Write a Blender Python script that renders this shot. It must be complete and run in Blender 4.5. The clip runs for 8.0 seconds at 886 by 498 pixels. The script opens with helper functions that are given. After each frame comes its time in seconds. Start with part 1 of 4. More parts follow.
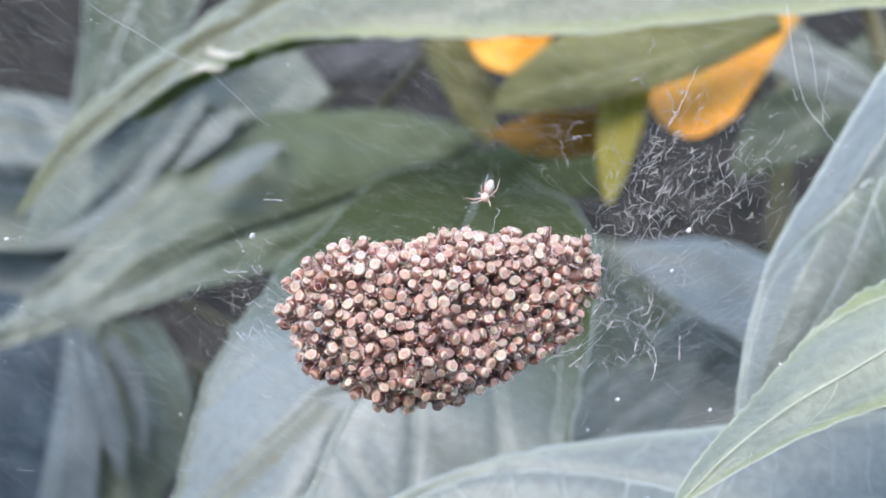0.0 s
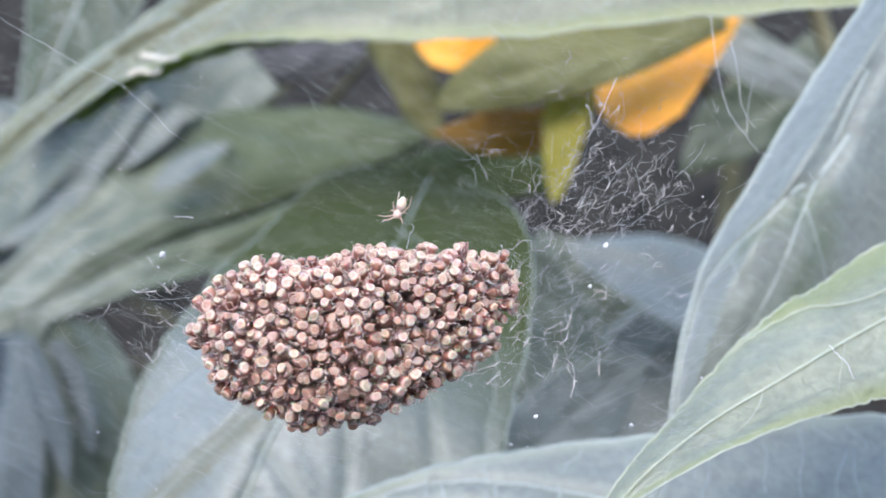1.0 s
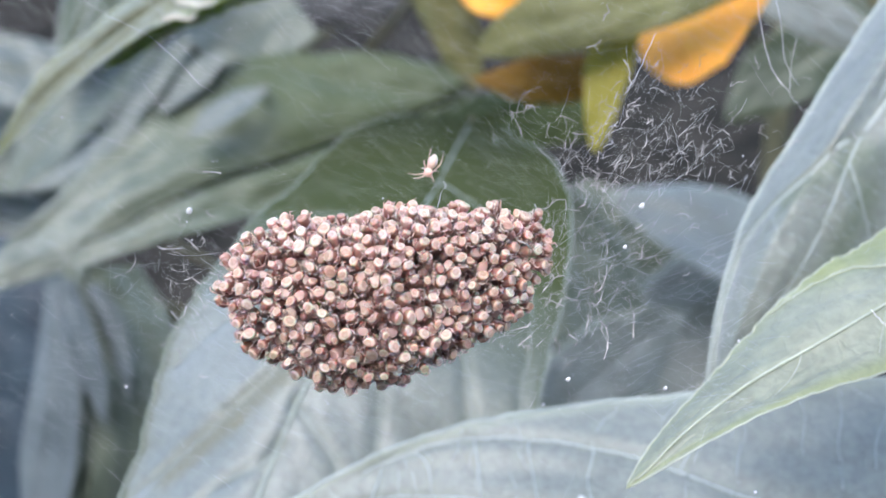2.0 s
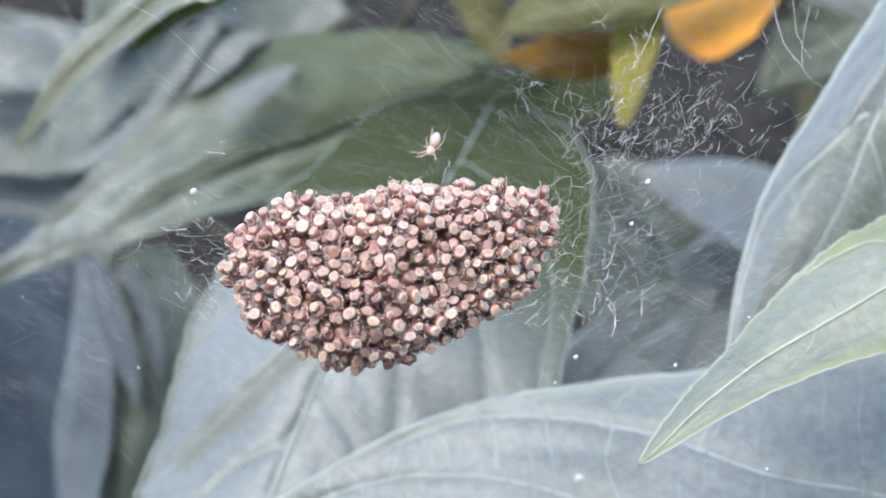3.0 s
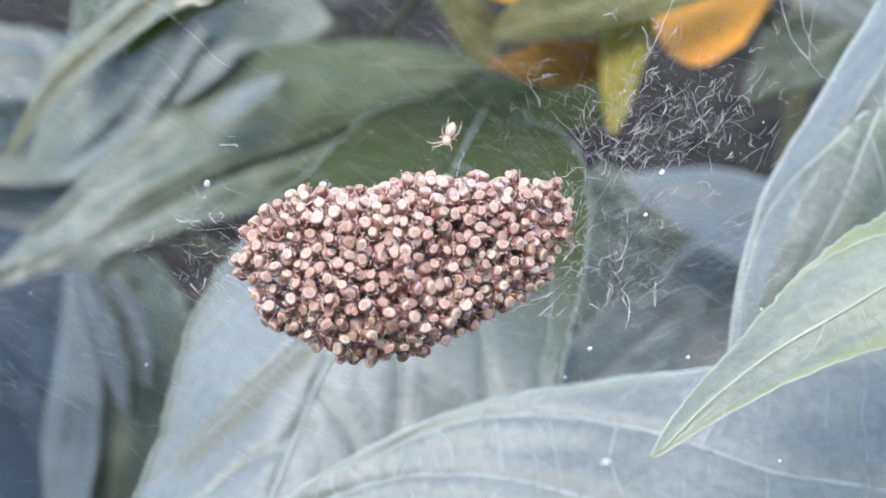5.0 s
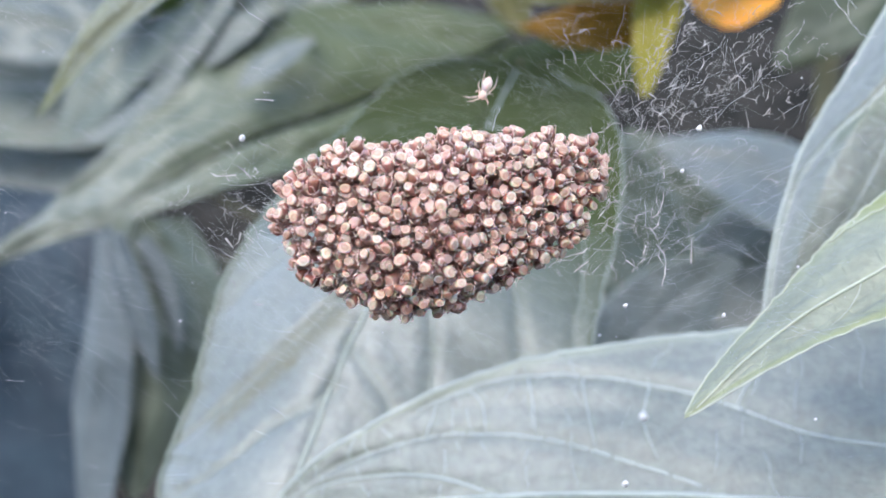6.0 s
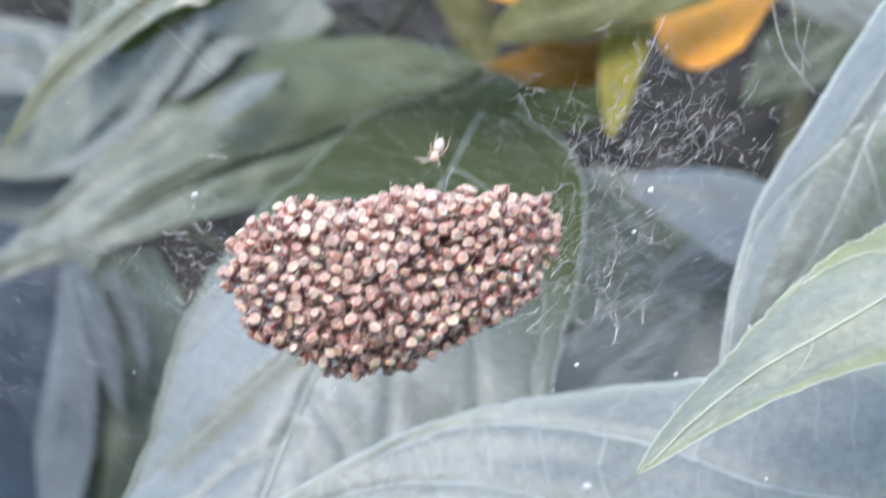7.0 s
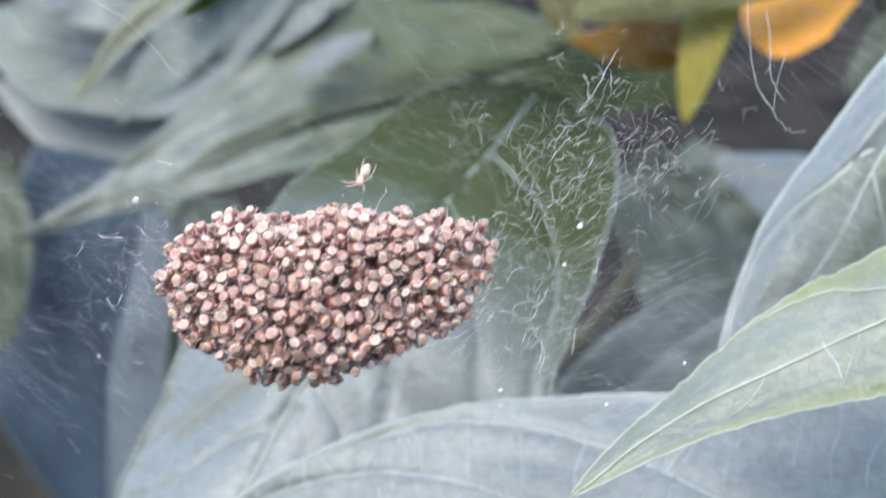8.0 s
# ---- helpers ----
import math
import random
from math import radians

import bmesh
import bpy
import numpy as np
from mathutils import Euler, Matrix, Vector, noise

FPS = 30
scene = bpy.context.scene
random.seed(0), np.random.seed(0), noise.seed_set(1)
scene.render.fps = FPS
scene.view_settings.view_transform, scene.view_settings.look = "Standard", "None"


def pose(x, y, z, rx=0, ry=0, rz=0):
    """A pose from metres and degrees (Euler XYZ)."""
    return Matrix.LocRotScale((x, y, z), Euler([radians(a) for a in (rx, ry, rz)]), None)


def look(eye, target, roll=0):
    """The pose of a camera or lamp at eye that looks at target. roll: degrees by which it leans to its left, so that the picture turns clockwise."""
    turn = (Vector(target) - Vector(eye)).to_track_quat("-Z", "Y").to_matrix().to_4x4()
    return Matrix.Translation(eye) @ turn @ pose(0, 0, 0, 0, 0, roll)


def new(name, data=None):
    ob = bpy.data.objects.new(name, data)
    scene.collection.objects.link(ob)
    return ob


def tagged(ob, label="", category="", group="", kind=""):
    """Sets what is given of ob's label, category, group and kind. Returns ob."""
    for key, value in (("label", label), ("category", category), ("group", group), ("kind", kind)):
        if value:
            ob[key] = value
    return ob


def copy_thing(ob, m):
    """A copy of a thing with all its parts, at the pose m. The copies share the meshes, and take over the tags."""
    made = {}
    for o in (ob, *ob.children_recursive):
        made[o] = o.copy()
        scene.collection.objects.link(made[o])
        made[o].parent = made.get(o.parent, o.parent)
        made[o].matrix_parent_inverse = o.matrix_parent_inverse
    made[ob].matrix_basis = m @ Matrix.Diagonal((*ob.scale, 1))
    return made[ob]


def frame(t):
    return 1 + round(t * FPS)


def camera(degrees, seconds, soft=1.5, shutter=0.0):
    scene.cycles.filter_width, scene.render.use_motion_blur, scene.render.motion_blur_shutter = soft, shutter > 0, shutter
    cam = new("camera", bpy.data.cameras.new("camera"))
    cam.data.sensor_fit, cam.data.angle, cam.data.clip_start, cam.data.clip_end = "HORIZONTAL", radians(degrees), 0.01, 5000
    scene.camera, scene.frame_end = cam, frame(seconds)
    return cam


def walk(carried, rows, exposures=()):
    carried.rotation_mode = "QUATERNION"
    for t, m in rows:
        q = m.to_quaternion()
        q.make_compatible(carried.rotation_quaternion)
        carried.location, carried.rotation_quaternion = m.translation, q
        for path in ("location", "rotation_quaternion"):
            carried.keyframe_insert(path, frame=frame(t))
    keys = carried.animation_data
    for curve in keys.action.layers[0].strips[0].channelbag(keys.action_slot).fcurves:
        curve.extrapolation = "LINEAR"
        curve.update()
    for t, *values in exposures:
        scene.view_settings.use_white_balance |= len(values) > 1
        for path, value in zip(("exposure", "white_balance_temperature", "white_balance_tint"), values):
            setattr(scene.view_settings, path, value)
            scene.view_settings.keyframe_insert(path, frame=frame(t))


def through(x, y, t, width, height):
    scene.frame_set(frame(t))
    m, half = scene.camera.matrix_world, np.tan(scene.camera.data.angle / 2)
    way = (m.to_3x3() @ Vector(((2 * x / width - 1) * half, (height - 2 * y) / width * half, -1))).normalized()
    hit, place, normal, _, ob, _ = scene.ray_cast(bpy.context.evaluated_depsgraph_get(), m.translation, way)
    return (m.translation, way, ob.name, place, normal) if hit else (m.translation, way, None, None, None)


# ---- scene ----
CM = 0.01
# The plant frame: x along the picture's width, y away from the viewer, z up the leaf wall, in centimetres.
PLANT = pose(0, 0, 0.46, -28, 0, 0)

# ---- camera ----
ROWS = [
    (0, (-0.164, -12.121, -0.618), (-0.149, -0.163, 0.388), 1.85),
    (0.5, (-0.108, -12.065, -0.467), (0.002, -0.110, 0.564), 1.63),
    (1, (0.207, -11.968, -0.392), (0.474, -0.007, 0.543), 1.39),
    (1.5, (0.310, -11.852, -0.260), (0.569, 0.117, 0.572), 1.83),
    (1.7, (0.279, -11.775, -0.293), (0.411, 0.205, 0.399), 2.03),
    (2.8, (0.462, -11.692, -0.165), (0.223, 0.301, 0.146), 1.79),
    (3, (0.550, -11.682, -0.240), (0.221, 0.308, 0.097), 1.59),
    (3.5, (0.540, -11.766, -0.312), (0.095, 0.221, 0.010), 1.38),
    (4, (0.379, -11.818, -0.379), (-0.018, 0.173, -0.117), 1.50),
    (4.2, (0.379, -11.856, -0.481), (0.070, 0.137, -0.198), 1.51),
    (5.3, (0.250, -11.612, -0.410), (0.102, 0.377, 0.081), 1.32),
    (5.5, (0.435, -11.624, -0.431), (0.138, 0.366, -0.059), 1.33),
    (6, (0.222, -11.608, -0.511), (-0.126, 0.385, -0.288), 1.55),
    (6.5, (0.216, -11.656, -0.505), (-0.049, 0.338, -0.221), 1.57),
    (7, (0.374, -11.628, -0.257), (0.207, 0.364, 0.145), 2.07),
    (7.2, (0.584, -11.797, -0.017), (0.384, 0.183, 0.640), 2.59),
    (7.5, (1.054, -11.739, -0.047), (0.457, 0.246, 0.036), 3.89),
    (8, (1.920, -11.753, 0.462), (0.699, 0.184, 0.335), 6.16),
]
cam = camera(30.0, 8.0, soft=1.6, shutter=0.4)
cam.data.dof.use_dof, cam.data.dof.focus_distance, cam.data.dof.aperture_fstop = True, 0.122, 46.0


def at(p):
    """A place of the plant frame in the world."""
    return PLANT @ (Vector(p) * CM)


def path_rows():
    return [(t, PLANT @ look(Vector(e) * CM, Vector(g) * CM, roll)) for t, e, g, roll in ROWS]


walk(cam, path_rows(), [(0.0, 1.68, 6340, 9), (1.5, 1.73, 6340, 9), (8.0, 1.76, 6340, 9)])

# ---- light ----
world = bpy.data.worlds.new("sky")
scene.world = world
world.use_nodes = True
wn = world.node_tree
sky = wn.nodes.new("ShaderNodeTexSky")
sky.sky_type, sky.sun_disc = "NISHITA", False
sky.sun_elevation, sky.sun_rotation = radians(58), radians(200)
sky.air_density, sky.dust_density, sky.ozone_density = 1.1, 2.5, 2.0
wn.nodes["Background"].inputs["Strength"].default_value = 0.14
wn.links.new(sky.outputs[0], wn.nodes["Background"].inputs[0])
sun = new("sun", bpy.data.lights.new("sun", "SUN"))
sun.data.energy, sun.data.angle, sun.data.color = 0.5, radians(40), (1.0, 0.96, 0.9)
sun.matrix_world = look((-0.35, -0.95, 1.9), (0, 0, 0.3))


# ---- materials ----
def material(name):
    m = bpy.data.materials.new(name)
    m.use_nodes = True
    return m, m.node_tree, m.node_tree.nodes["Principled BSDF"]


def node(tree, kind, **values):
    n = tree.nodes.new("ShaderNode" + kind)
    for key, value in values.items():
        n.inputs[key].default_value = value
    return n


def ramp(tree, source, stops):
    n = tree.nodes.new("ShaderNodeValToRGB")
    while len(n.color_ramp.elements) < len(stops):
        n.color_ramp.elements.new(0.5)
    for e, (p, c) in zip(n.color_ramp.elements, stops):
        e.position, e.color = p, (*c, 1)
    tree.links.new(source, n.inputs[0])
    return n.outputs[0]


def mixed(tree, a, b, fac, mode="MIX"):
    n = tree.nodes.new("ShaderNodeMix")
    n.data_type, n.blend_type = "RGBA", mode
    for socket, value in ((n.inputs[0], fac), (n.inputs[6], a), (n.inputs[7], b)):
        if isinstance(value, (float, int)):
            socket.default_value = value
        elif isinstance(value, tuple):
            socket.default_value = (*value, 1)
        else:
            tree.links.new(value, socket)
    return n.outputs[2]


def coords(tree):
    return tree.nodes.new("ShaderNodeTexCoord").outputs["Object"]


def noise_of(tree, scale, detail=3.0, rough=0.55, vector=None):
    n = node(tree, "TexNoise", Scale=scale, Detail=detail, Roughness=rough)
    tree.links.new(vector or coords(tree), n.inputs["Vector"])
    return n.outputs[0]


def bump(tree, shader, height, strength, distance):
    b = node(tree, "Bump", Strength=strength, Distance=distance)
    tree.links.new(height, b.inputs["Height"])
    tree.links.new(b.outputs[0], shader.inputs["Normal"])


def leaf_material(name, dark, light, warm, rough=0.5, sheen=0.35, through=0.28, gloss=1.0, coat=1.0, dull_base=False, relief_of=0.55, stain=(0.22, 0.205, 0.125)):
    """Leaf skin: blotched green, pale felt, fine grain, a yellower rim (attribute rim, on some a darker base too) and
    some light through the blade.
    """
    m, t, p = material(name)
    blot = ramp(t, noise_of(t, 90, 4), [(0.32, dark), (0.68, light)])
    grain = ramp(t, noise_of(t, 900, 2), [(0.3, (0.8, 0.8, 0.8)), (0.7, (1.12, 1.12, 1.12))])
    base = mixed(t, blot, grain, 1.0, "MULTIPLY")
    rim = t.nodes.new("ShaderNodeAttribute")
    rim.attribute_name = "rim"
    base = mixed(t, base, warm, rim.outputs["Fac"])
    spot = t.nodes.new("ShaderNodeAttribute")
    spot.attribute_name = "stain"
    base = mixed(t, base, stain, spot.outputs["Fac"])
    t.links.new(base, p.inputs["Base Color"])
    p.inputs["Roughness"].default_value = rough
    p.inputs["Specular IOR Level"].default_value = gloss
    p.inputs["Coat Weight"].default_value, p.inputs["Coat Roughness"].default_value = coat, 0.48
    p.inputs["Coat IOR"].default_value = 1.6
    p.inputs["Sheen Weight"].default_value, p.inputs["Sheen Roughness"].default_value = sheen, 0.5
    # Bluish tints put the sky's reflected blue into sheen and gloss.
    p.inputs["Sheen Tint"].default_value = (0.84, 0.90, 1.0, 1)
    p.inputs["Specular Tint"].default_value = (0.86, 0.92, 1.0, 1)
    # Coat, sheen and gloss are taken off where a leaf is stained and, on some, where the attribute rim is high.
    dulled = spot.outputs["Fac"]
    if dull_base:
        most_dulled = node(t, "Math")
        most_dulled.operation = "MAXIMUM"
        t.links.new(rim.outputs["Fac"], most_dulled.inputs[0])
        t.links.new(dulled, most_dulled.inputs[1])
        dulled = most_dulled.outputs[0]
    for key, most in (("Coat Weight", coat), ("Sheen Weight", sheen), ("Specular IOR Level", gloss)):
        shine = node(t, "MapRange")
        shine.inputs["To Min"].default_value, shine.inputs["To Max"].default_value = most, 0.0
        t.links.new(dulled, shine.inputs["Value"])
        t.links.new(shine.outputs[0], p.inputs[key])
    net = t.nodes.new("ShaderNodeTexVoronoi")
    net.feature, net.inputs["Scale"].default_value = "DISTANCE_TO_EDGE", 420
    t.links.new(mixed(t, coords(t), noise_of(t, 300, 2), 0.004), net.inputs["Vector"])
    relief = mixed(t, ramp(t, net.outputs["Distance"], [(0.0, (0.25, 0.25, 0.25)), (0.12, (0.6, 0.6, 0.6)), (0.5, (0.8, 0.8, 0.8))]), noise_of(t, 1500, 3), 0.5)
    bump(t, p, relief, relief_of, 0.0004)
    tr = t.nodes.new("ShaderNodeBsdfTranslucent")
    t.links.new(mixed(t, base, (1.3, 1.5, 0.5), 1.0, "MULTIPLY"), tr.inputs[0])
    mx = node(t, "MixShader", Fac=through)
    t.links.new(p.outputs[0], mx.inputs[1])
    t.links.new(tr.outputs[0], mx.inputs[2])
    t.links.new(mx.outputs[0], t.nodes["Material Output"].inputs[0])
    return m


def plain(name, dark, light, scale, rough=0.6, relief=0.0, sub=0.0):
    m, t, p = material(name)
    t.links.new(ramp(t, noise_of(t, scale, 4), [(0.3, dark), (0.7, light)]), p.inputs["Base Color"])
    p.inputs["Roughness"].default_value = rough
    if sub:
        p.inputs["Subsurface Weight"].default_value, p.inputs["Subsurface Scale"].default_value = sub, 0.0004
    if relief:
        bump(t, p, noise_of(t, scale * 3, 4), 0.6, relief)
    return m


LEAF = leaf_material("leaf_grey_green", (0.185, 0.212, 0.18), (0.265, 0.292, 0.26), (0.40, 0.45, 0.36), sheen=1.0, relief_of=0.9, stain=(0.16, 0.205, 0.135))
# A darkened copy of LEAF: far leaves get their shade by colour.
LEAF_DIM = leaf_material("leaf_grey_green_shade_colour", (0.095, 0.122, 0.082), (0.15, 0.18, 0.13), (0.2, 0.23, 0.18), sheen=0.35, coat=0.35)
LEAF_FRONT = leaf_material("leaf_fresh", (0.25, 0.275, 0.20), (0.355, 0.378, 0.285), (0.39, 0.42, 0.18), sheen=0.3, relief_of=1.0, coat=0.5, stain=(0.30, 0.345, 0.13))
# Dark green without sheen at the base paints a surface turned from the sky.
LEAF_BACK = leaf_material("leaf_shade_painted_at_base", (0.185, 0.21, 0.185), (0.265, 0.29, 0.265), (0.075, 0.094, 0.044), sheen=1.0, dull_base=True, relief_of=0.9)
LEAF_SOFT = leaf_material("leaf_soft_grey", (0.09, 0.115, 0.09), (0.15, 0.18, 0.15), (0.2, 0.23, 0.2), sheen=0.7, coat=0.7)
LEAF_FAR = leaf_material("leaf_soft_green", (0.08, 0.11, 0.068), (0.29, 0.315, 0.25), (0.105, 0.134, 0.07), sheen=0.8, coat=0.8, dull_base=True)
# Near-black colour for the shade inside the far leaf's groove.
GROOVE_SHADE = plain("leaf_groove_shade", (0.008, 0.013, 0.006), (0.016, 0.024, 0.011), 200, 0.9)
GROOVE_SHADE.node_tree.nodes["Principled BSDF"].inputs["Specular IOR Level"].default_value = 0.1
LEAF_SLATE = leaf_material("leaf_slate_blue", (0.088, 0.12, 0.138), (0.15, 0.188, 0.208), (0.15, 0.175, 0.18), sheen=0.4, coat=0.5)
VEIN_FRONT = plain("leaf_vein_fresh", (0.40, 0.44, 0.33), (0.52, 0.56, 0.44), 300, 0.55)
LEAF_TOP = leaf_material("leaf_yellow_rimmed", (0.205, 0.212, 0.13), (0.29, 0.295, 0.195), (0.35, 0.375, 0.15), sheen=0.12, coat=0.45)
LEAF_EDGE = leaf_material("leaf_margin_green", (0.15, 0.21, 0.04), (0.25, 0.31, 0.08), (0.3, 0.34, 0.1), sheen=0.1, coat=0.1, through=0.65)
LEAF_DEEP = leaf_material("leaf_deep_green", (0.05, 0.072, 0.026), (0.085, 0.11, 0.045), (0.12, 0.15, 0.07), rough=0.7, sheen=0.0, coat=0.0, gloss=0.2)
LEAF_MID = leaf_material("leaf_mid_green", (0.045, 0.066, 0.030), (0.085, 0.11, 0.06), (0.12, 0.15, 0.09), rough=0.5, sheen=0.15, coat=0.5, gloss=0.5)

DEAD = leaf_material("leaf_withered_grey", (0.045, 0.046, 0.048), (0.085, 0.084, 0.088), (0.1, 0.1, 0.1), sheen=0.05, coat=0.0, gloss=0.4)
# The navy base colour itself carries the deep shade at lower left.
LEAF_BLUE = leaf_material("leaf_deep_shade_colour", (0.018, 0.042, 0.070), (0.045, 0.085, 0.125), (0.09, 0.12, 0.12), rough=0.45, sheen=0.3, coat=0.4)
# LEAF_OLIVE's colours darkened, with the shade behind the flower in them.
LEAF_OLIVE_DIM = leaf_material("leaf_olive_shade_colour", (0.115, 0.118, 0.045), (0.19, 0.185, 0.075), (0.15, 0.15, 0.07), rough=0.6, sheen=0.1, coat=0.0, gloss=0.4)
LEAF_OLIVE = leaf_material("bract_olive", (0.17, 0.172, 0.06), (0.28, 0.275, 0.105), (0.24, 0.22, 0.08), rough=0.6, sheen=0.2, coat=0.2, gloss=0.5)
PETAL = leaf_material("petal_orange", (0.93, 0.42, 0.010), (0.97, 0.52, 0.02), (0.92, 0.48, 0.05), rough=0.55, sheen=0.1, through=0.3, coat=0.0)
PETAL_YELLOW = leaf_material("petal_yellow_green", (0.44, 0.38, 0.03), (0.58, 0.49, 0.05), (0.5, 0.42, 0.08), rough=0.55, sheen=0.1, through=0.3, coat=0.0)
PETAL_RUST = leaf_material("petal_rust", (0.24, 0.125, 0.013), (0.36, 0.20, 0.025), (0.3, 0.17, 0.04), rough=0.6, sheen=0.05, coat=0.0, gloss=0.3)
VEIN = plain("leaf_vein", (0.36, 0.42, 0.385), (0.48, 0.54, 0.50), 300, 0.5)
VEIN_BACK = plain("leaf_vein_dull", (0.24, 0.285, 0.245), (0.33, 0.375, 0.335), 300, 0.6)
STEM = plain("stem_green_brown", (0.10, 0.10, 0.05), (0.18, 0.16, 0.09), 120, 0.7, 0.0004)
SOIL = plain("soil", (0.009, 0.0085, 0.007), (0.05, 0.045, 0.037), 22, 0.95, 0.012)
SOIL.node_tree.nodes["Principled BSDF"].inputs["Specular IOR Level"].default_value = 0.1
# Dark surface of the unseen wall added against the low sky.
SKY_BLOCKER = plain("sky_blocker_dark", (0.05, 0.04, 0.03), (0.10, 0.08, 0.06), 8, 0.8, 0.002)
SILK = plain("silk", (0.75, 0.75, 0.76), (0.9, 0.9, 0.9), 700, 0.4)
HUSK = plain("shed_skin", (0.12, 0.112, 0.11), (0.74, 0.70, 0.66), 900, 0.4)
LEG = plain("spiderling_leg", (0.56, 0.365, 0.33), (0.80, 0.61, 0.55), 2500, 0.4, sub=0.3)
LEG_PALE = plain("spiderling_leg_pale", (0.62, 0.42, 0.34), (0.80, 0.60, 0.50), 2500, 0.4, sub=0.3)

HEAD = plain("spiderling_head", (0.36, 0.205, 0.185), (0.52, 0.335, 0.295), 2500, 0.4, sub=0.3)


def abdomen_material(name, pale):
    """Cream skin round the end with a tan saddle in its middle, pinker and browner towards the waist."""
    m, t, p = material(name)
    xyz = t.nodes.new("ShaderNodeSeparateXYZ")
    t.links.new(coords(t), xyz.inputs[0])
    up = node(t, "MapRange")
    up.inputs["From Min"].default_value, up.inputs["From Max"].default_value = -0.00055, 0.00060
    t.links.new(xyz.outputs[2], up.inputs["Value"])
    along = ramp(t, up.outputs[0], [(0.0, (0.36, 0.20, 0.178)), (0.40, (0.42, 0.25, 0.22)), (0.72, (0.47, 0.30, 0.262)), (0.79, (0.51, 0.34, 0.295)), (0.83, (0.81, 0.705, 0.62))])
    info = t.nodes.new("ShaderNodeObjectInfo")
    own = node(t, "CombineXYZ")
    t.links.new(info.outputs["Random"], own.inputs[2])
    bent = node(t, "VectorMath")
    bent.operation, bent.inputs[1].default_value = "MULTIPLY_ADD", (1100.0, 1100.0, 0.0)
    t.links.new(coords(t), bent.inputs[0])
    t.links.new(own.outputs[0], bent.inputs[2])
    wobble = node(t, "TexNoise", Scale=1.3, Detail=1.0)
    t.links.new(bent.outputs[0], wobble.inputs["Vector"])
    shift = node(t, "VectorMath")
    shift.operation, shift.inputs[1].default_value, shift.inputs[2].default_value = "MULTIPLY_ADD", (0.0006, 0.0006, 0.0), (-0.0003, -0.00024, 0.0)
    t.links.new(wobble.outputs["Color"], shift.inputs[0])
    moved = node(t, "VectorMath")
    moved.operation = "ADD"
    t.links.new(coords(t), moved.inputs[0])
    t.links.new(shift.outputs[0], moved.inputs[1])
    flat = t.nodes.new("ShaderNodeVectorMath")
    flat.operation, flat.inputs[1].default_value = "MULTIPLY", (1.15, 1.0, 0.0)
    t.links.new(moved.outputs[0], flat.inputs[0])
    far = t.nodes.new("ShaderNodeVectorMath")
    far.operation = "LENGTH"
    t.links.new(flat.outputs[0], far.inputs[0])
    size = node(t, "Math")
    size.operation, size.inputs[1].default_value = "MULTIPLY", 1 / 0.0006
    t.links.new(far.outputs["Value"], size.inputs[0])
    ring = ramp(t, size.outputs[0], [(0.0, (0.45, 0.45, 0.45)), (0.3, (0.7, 0.7, 0.7)), (0.52, (0.85, 0.85, 0.85)), (0.60, (0.0, 0.0, 0.0))])
    high = node(t, "MapRange")
    high.inputs["From Min"].default_value, high.inputs["From Max"].default_value = 0.6, 0.8
    t.links.new(up.outputs[0], high.inputs["Value"])
    spot = node(t, "Math")
    spot.operation = "MULTIPLY"
    t.links.new(ring, spot.inputs[0])
    t.links.new(high.outputs[0], spot.inputs[1])
    skin = mixed(t, along, (0.56, 0.405, 0.34), spot.outputs[0])
    shade = ramp(t, info.outputs["Random"], [(0.0, (0.62, 0.50, 0.465)), (0.45, (0.83, 0.75, 0.715)), (1.0, (1.0, 0.96, 0.93))])
    skin = mixed(t, skin, shade, 1.0 - pale, "MULTIPLY")
    skin = mixed(t, skin, (0.95, 0.88, 0.80), pale)
    t.links.new(mixed(t, skin, ramp(t, noise_of(t, 3500, 3), [(0.3, (0.8, 0.74, 0.7)), (0.7, (1, 1, 1))]), 1.0, "MULTIPLY"), p.inputs["Base Color"])
    p.inputs["Roughness"].default_value = 0.38
    p.inputs["Subsurface Weight"].default_value, p.inputs["Subsurface Scale"].default_value = 0.6, 0.0006
    bump(t, p, noise_of(t, 5000, 2), 0.3, 0.00004)
    return m


def body_material():
    """Pinkish-brown bodies whose far ends (attribute cap) are tan-cream."""
    m, t, p = material("spiderling_body")
    skin = ramp(t, noise_of(t, 900, 3), [(0.3, (0.37, 0.21, 0.19)), (0.7, (0.53, 0.345, 0.305))])
    cap = t.nodes.new("ShaderNodeAttribute")
    cap.attribute_name = "cap"
    ends = ramp(t, cap.outputs["Fac"], [(0.5, (0.0, 0.0, 0.0)), (0.56, (1.0, 1.0, 1.0))])
    t.links.new(mixed(t, skin, ramp(t, noise_of(t, 700, 2), [(0.35, (0.38, 0.24, 0.21)), (0.65, (0.52, 0.37, 0.32))]), ends), p.inputs["Base Color"])
    p.inputs["Roughness"].default_value = 0.4
    p.inputs["Subsurface Weight"].default_value, p.inputs["Subsurface Scale"].default_value = 0.4, 0.0005
    return m


BODY = body_material()
ABDOMEN = abdomen_material("spiderling_abdomen", 0.0)
ABDOMEN_PALE = abdomen_material("spiderling_abdomen_pale", 0.6)


